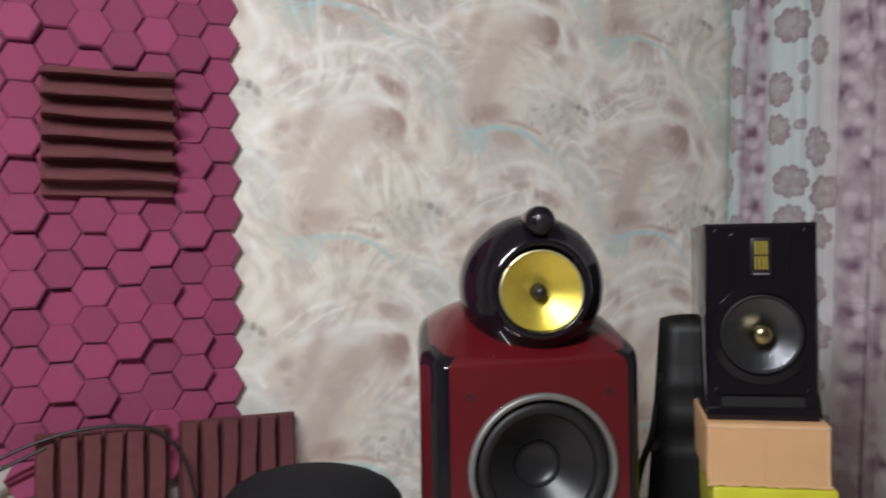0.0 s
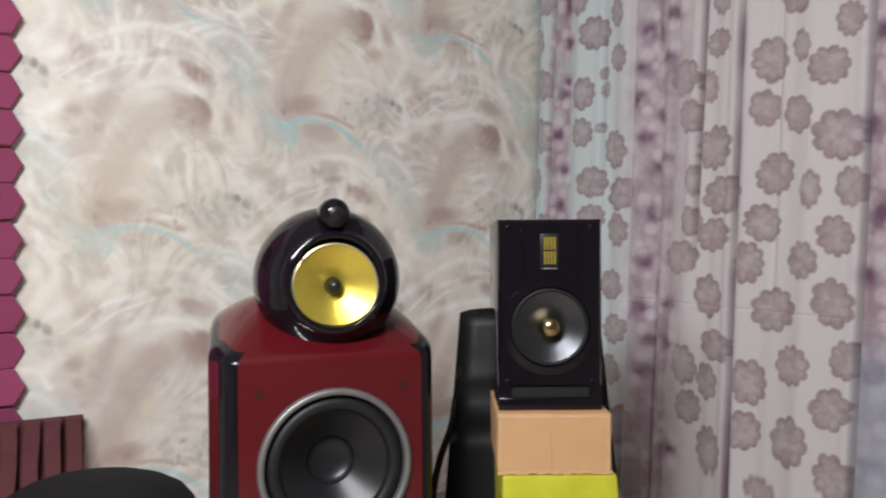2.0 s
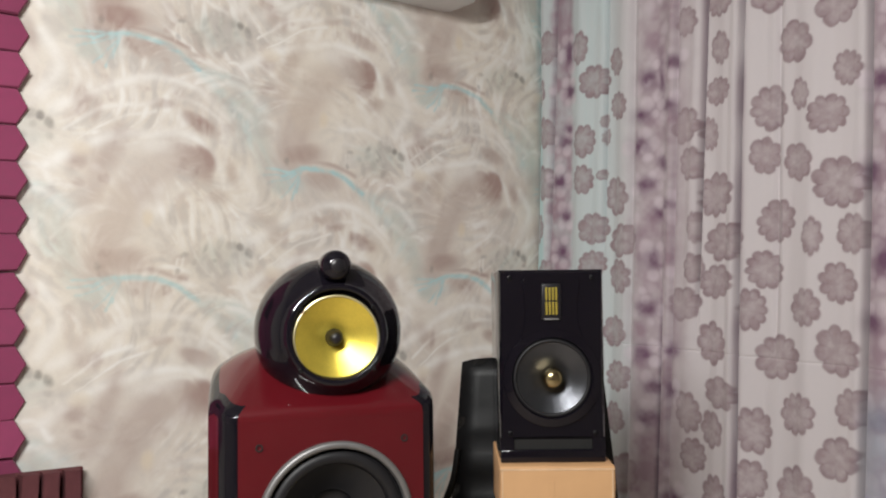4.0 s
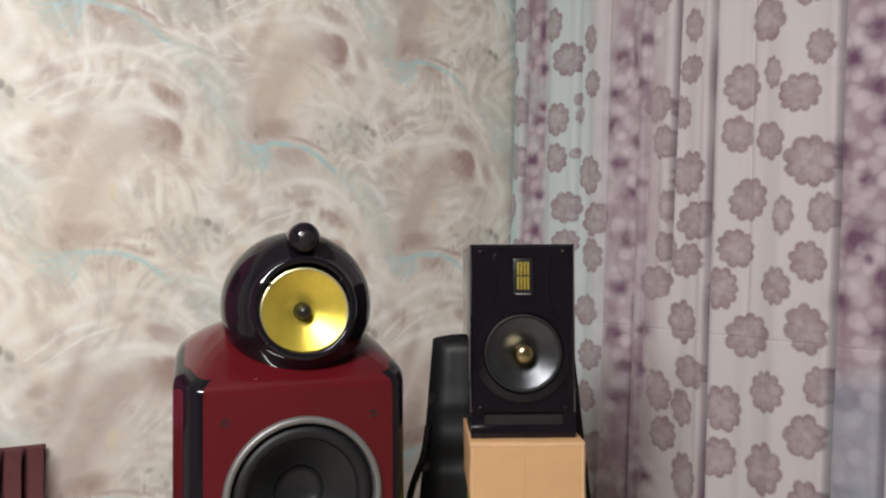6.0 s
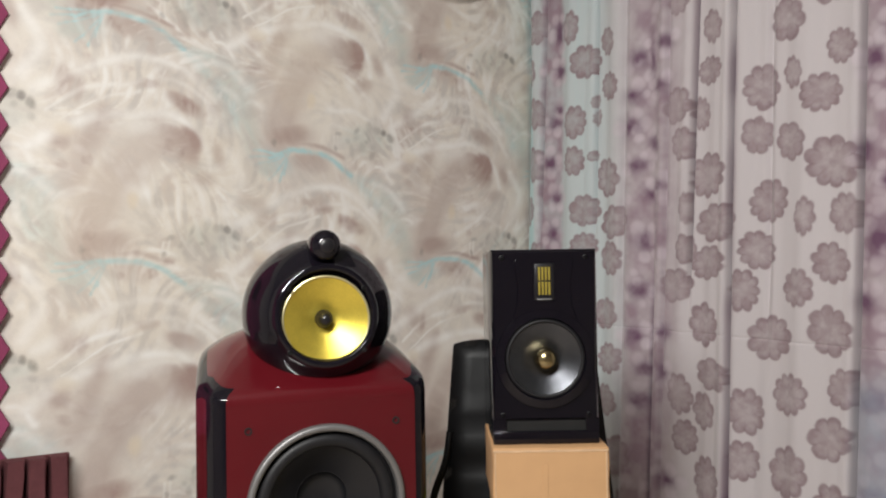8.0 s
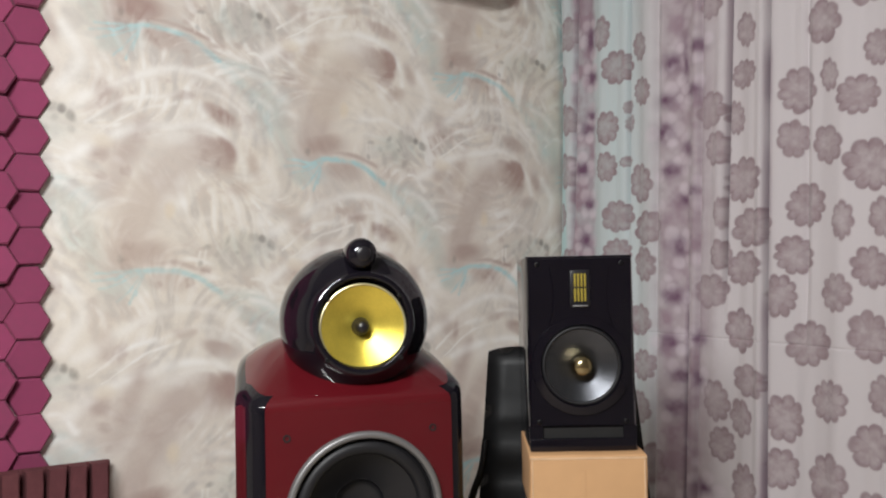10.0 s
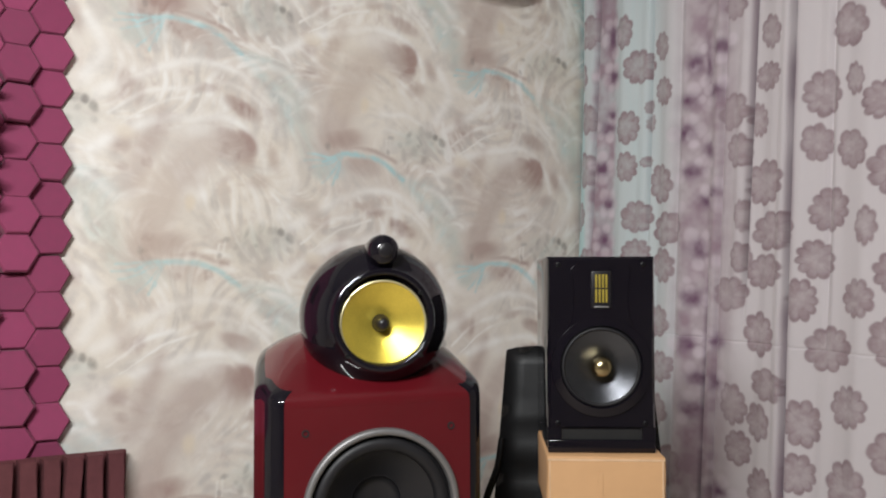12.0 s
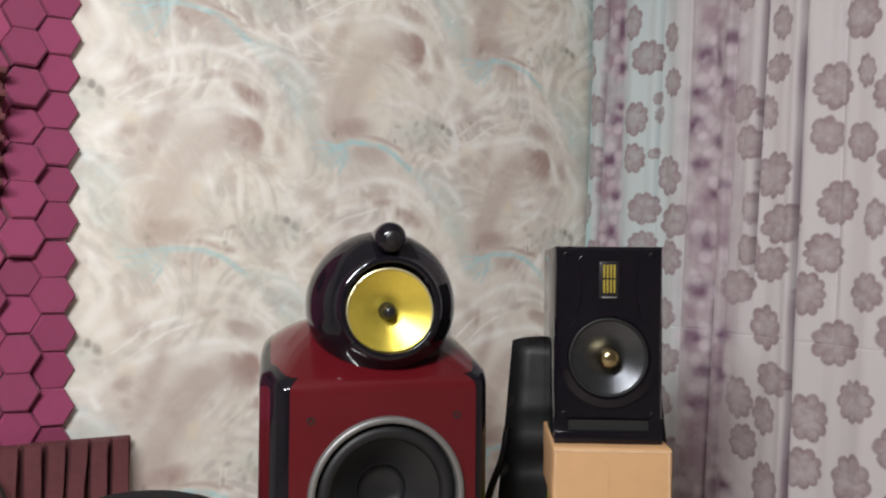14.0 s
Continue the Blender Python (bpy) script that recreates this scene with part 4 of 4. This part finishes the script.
def cardboard_carton():
    W, D, H = 0.213, 0.26, 0.112
    t = thing("cardboard_box", pose(0.124, -1.143, 0.604, 0, 0, -37.5), "taped brown cardboard box under the small loudspeaker", "box")
    bm = box(-W / 2, 0, 0, W / 2, D, H, 0.004, 2)
    bmesh.ops.subdivide_edges(bm, edges=[e for e in bm.edges if e.calc_length() > 0.05], cuts=7, use_grid_fill=True)
    for v in bm.verts:
        v.co.y += 0.0022 * noise.noise(v.co * 17)
        v.co.x += 0.0022 * noise.noise(v.co * 17 + Vector((9, 0, 0)))
        v.co.z += 0.0012 * noise.noise(v.co * 15 + Vector((0, 9, 0))) if v.co.z > 0.05 else 0
    part("carton", bm, M_CARD, t)
    part("tape", box(-W / 2 + 0.004, -0.0026, 0.004, W / 2 - 0.004, -0.0014, H - 0.003, 0.0004, 1), M_TAPE, t, "glossy packing tape")
    part("flap_seam", box(-0.016, -0.0036, 0.004, -0.006, -0.0026, 0.085, 0.0004, 1), M_TAPE, t, smooth=False)
    bm = bmesh.new()
    r = random.Random(4)
    top, low = [], []
    for k in range(25):
        x = -W / 2 + W * k / 24
        top.append(bm.verts.new((x, -0.0030, 0.006 + r.uniform(-0.001, 0.001))))
        low.append(bm.verts.new((x, -0.0045, 0.0005 + r.uniform(-0.0015, 0.002))))
    for k in range(24):
        bm.faces.new((top[k], top[k + 1], low[k + 1], low[k]))
    part("torn_edge", bm, M_TAPE, t, "frayed lower edge")
    for x0, z0, x1, z1 in ((-W / 2 + 0.001, H - 0.0075, W / 2 - 0.001, H - 0.0035), (W / 2 - 0.0075, 0.006, W / 2 - 0.004, H - 0.008), (-W / 2 + 0.0035, 0.006, -W / 2 + 0.006, H - 0.008)):
        part("worn_edge", box(x0, -0.0032, z0, x1, -0.0022, z1, 0.0004, 1), M_WORN, t, smooth=False)
    y = thing("lime_box", pose(0.122, -1.150, 0.0, 0, 0, -37), "tall lime-yellow plastic-wrapped box standing on the floor", "box")
    bm = box(-0.102, -0.004, 0.0, 0.116, 0.24, 0.603, 0.006, 2)
    bmesh.ops.subdivide_edges(bm, edges=[e for e in bm.edges if e.calc_length() > 0.05], cuts=12, use_grid_fill=True)
    for v in bm.verts:
        if v.co.z > 0.02:
            v.co.y += 0.005 * noise.noise(v.co * 14)
            v.co.x += 0.005 * noise.noise(v.co * 14 + Vector((9, 0, 0)))
    part("wrapping", bm, M_LIME, y)


cardboard_carton()


# ---- chair behind the small loudspeaker ----
def leather_chair():
    t = thing("leather_chair", pose(0.285, -0.905, 0.0, 0, 0, -40), "black leather high-backed chair behind the boxes", "chair")
    bm = bmesh.new()
    rows, cols = 24, 14
    grid = {}
    for side in (0, 1):
        for j in range(rows + 1):
            v = j / rows
            z = 0.40 + 0.487 * v
            half = 0.195 - 0.040 * v
            for i in range(cols + 1):
                u = -1 + 2 * i / cols
                puff = (1 - abs(u) ** 9) * (1 - (2 * abs(v - 0.5)) ** 26)
                seam = sum(math.exp(-((z - s) / 0.006) ** 2) for s in (0.835, 0.775, 0.70, 0.62))
                d = 0.020 * max(puff, 0.0) ** 0.5 - 0.009 * seam * puff + 0.002 * noise.noise(Vector((u * 4, v * 7, side)))
                yy = 0.09 * (v - 0.4) + (d if side else -d)
                grid[side, j, i] = bm.verts.new((u * half, yy, z - (0.010 * abs(u) ** 6 if j == rows else 0)))
    for side in (0, 1):
        for j in range(rows):
            for i in range(cols):
                bm.faces.new((grid[side, j, i], grid[side, j, i + 1], grid[side, j + 1, i + 1], grid[side, j + 1, i]))
    bmesh.ops.remove_doubles(bm, verts=bm.verts[:], dist=0.0004)
    part("backrest", bm, M_LEATHER, t, "stitched black leather backrest")
    part("seat", box(-0.20, -0.06, 0.36, 0.20, 0.05, 0.42, 0.02), M_LEATHER, t, "padded seat")
    part("arm_strap", tube(curve_points([(-0.165, 0.01, 0.69), (-0.175, -0.005, 0.63), (-0.20, -0.02, 0.56), (-0.215, -0.02, 0.47), (-0.20, -0.02, 0.38)]), 0.008), M_LEATHER, t, "thin black arm")
    for x in (-0.17, 0.17):
        for yy in (-0.04, 0.035):
            part("leg", tube([(x, yy, 0.37), (x, yy, 0.18), (x * 1.05, yy, 0.0)], 0.014), M_SATIN, t)


leather_chair()


def padded_stool():
    t = thing("padded_stool", pose(-0.500, -0.42, 0, 0, 0, -25), "round black padded stool in front of the foam tiles", "stool")
    bm = bmesh.new()
    prof = [(0.0, 0.553), (0.06, 0.553), (0.10, 0.549), (0.14, 0.537), (0.175, 0.518), (0.198, 0.49), (0.205, 0.46), (0.19, 0.43), (0.0, 0.425)]
    rings = []
    for r, z in prof:
        rings.append([bm.verts.new((r * math.cos(2 * math.pi * k / 48), 0.8 * r * math.sin(2 * math.pi * k / 48), z)) for k in range(48)] if r else [bm.verts.new((0, 0, z))])
    for a, b in zip(rings, rings[1:]):
        for k in range(48):
            q = list(dict.fromkeys([a[k % len(a)], a[(k + 1) % len(a)], b[(k + 1) % len(b)], b[k % len(b)]]))
            bm.faces.new(q)
    part("cushion", bm, M_FABRIC, t, "rounded black cushion")
    for k in range(4):
        a = radians(45 + 90 * k)
        x, y = 0.13 * math.cos(a), 0.10 * math.sin(a)
        part("leg", tube([(x, y, 0.44), (x * 1.1, y * 1.1, 0.2), (x * 1.2, y * 1.2, 0.0)], 0.013), M_SATIN, t)


padded_stool()


# ---- air conditioner ----
def air_conditioner():
    t = thing("air_conditioner", pose(0.385, -0.002, 1.972), "white split air conditioner high on the wall", "air conditioner")
    bm = bmesh.new()
    prof = [(0.0, 0.0), (-0.060, -0.002), (-0.115, -0.004), (-0.135, -0.003), (-0.160, 0.008), (-0.190, 0.036), (-0.208, 0.080), (-0.215, 0.12), (-0.215, 0.20), (-0.205, 0.255), (-0.16, 0.275), (0.0, 0.275)]
    ends = [(-0.40, 0.90), (-0.385, 0.97), (-0.36, 1.0), (0.335, 1.0), (0.375, 0.95), (0.40, 0.80)]
    rings = [[bm.verts.new((x, y * k, 0.12 + (z - 0.12) * k)) for y, z in prof] for x, k in ends]
    for a, b in zip(rings, rings[1:]):
        for i in range(len(prof)):
            j = (i + 1) % len(prof)
            bm.faces.new((a[i], a[j], b[j], b[i]))
    bm.faces.new(rings[0])
    bm.faces.new(rings[-1])
    part("body", bm, M_WHITE, t)
    part("outlet", box(-0.30, -0.006, -0.005, 0.28, 0.006, 0.005, 0.002), M_DARK, t, "dark air outlet", at=pose(0, -0.148, 0.003, -22))
    part("vane", box(-0.31, -0.020, -0.004, 0.29, 0.020, 0.004, 0.003), M_WHITE, t, "white swing vane", at=pose(0, -0.176, 0.0235, -43))


air_conditioner()
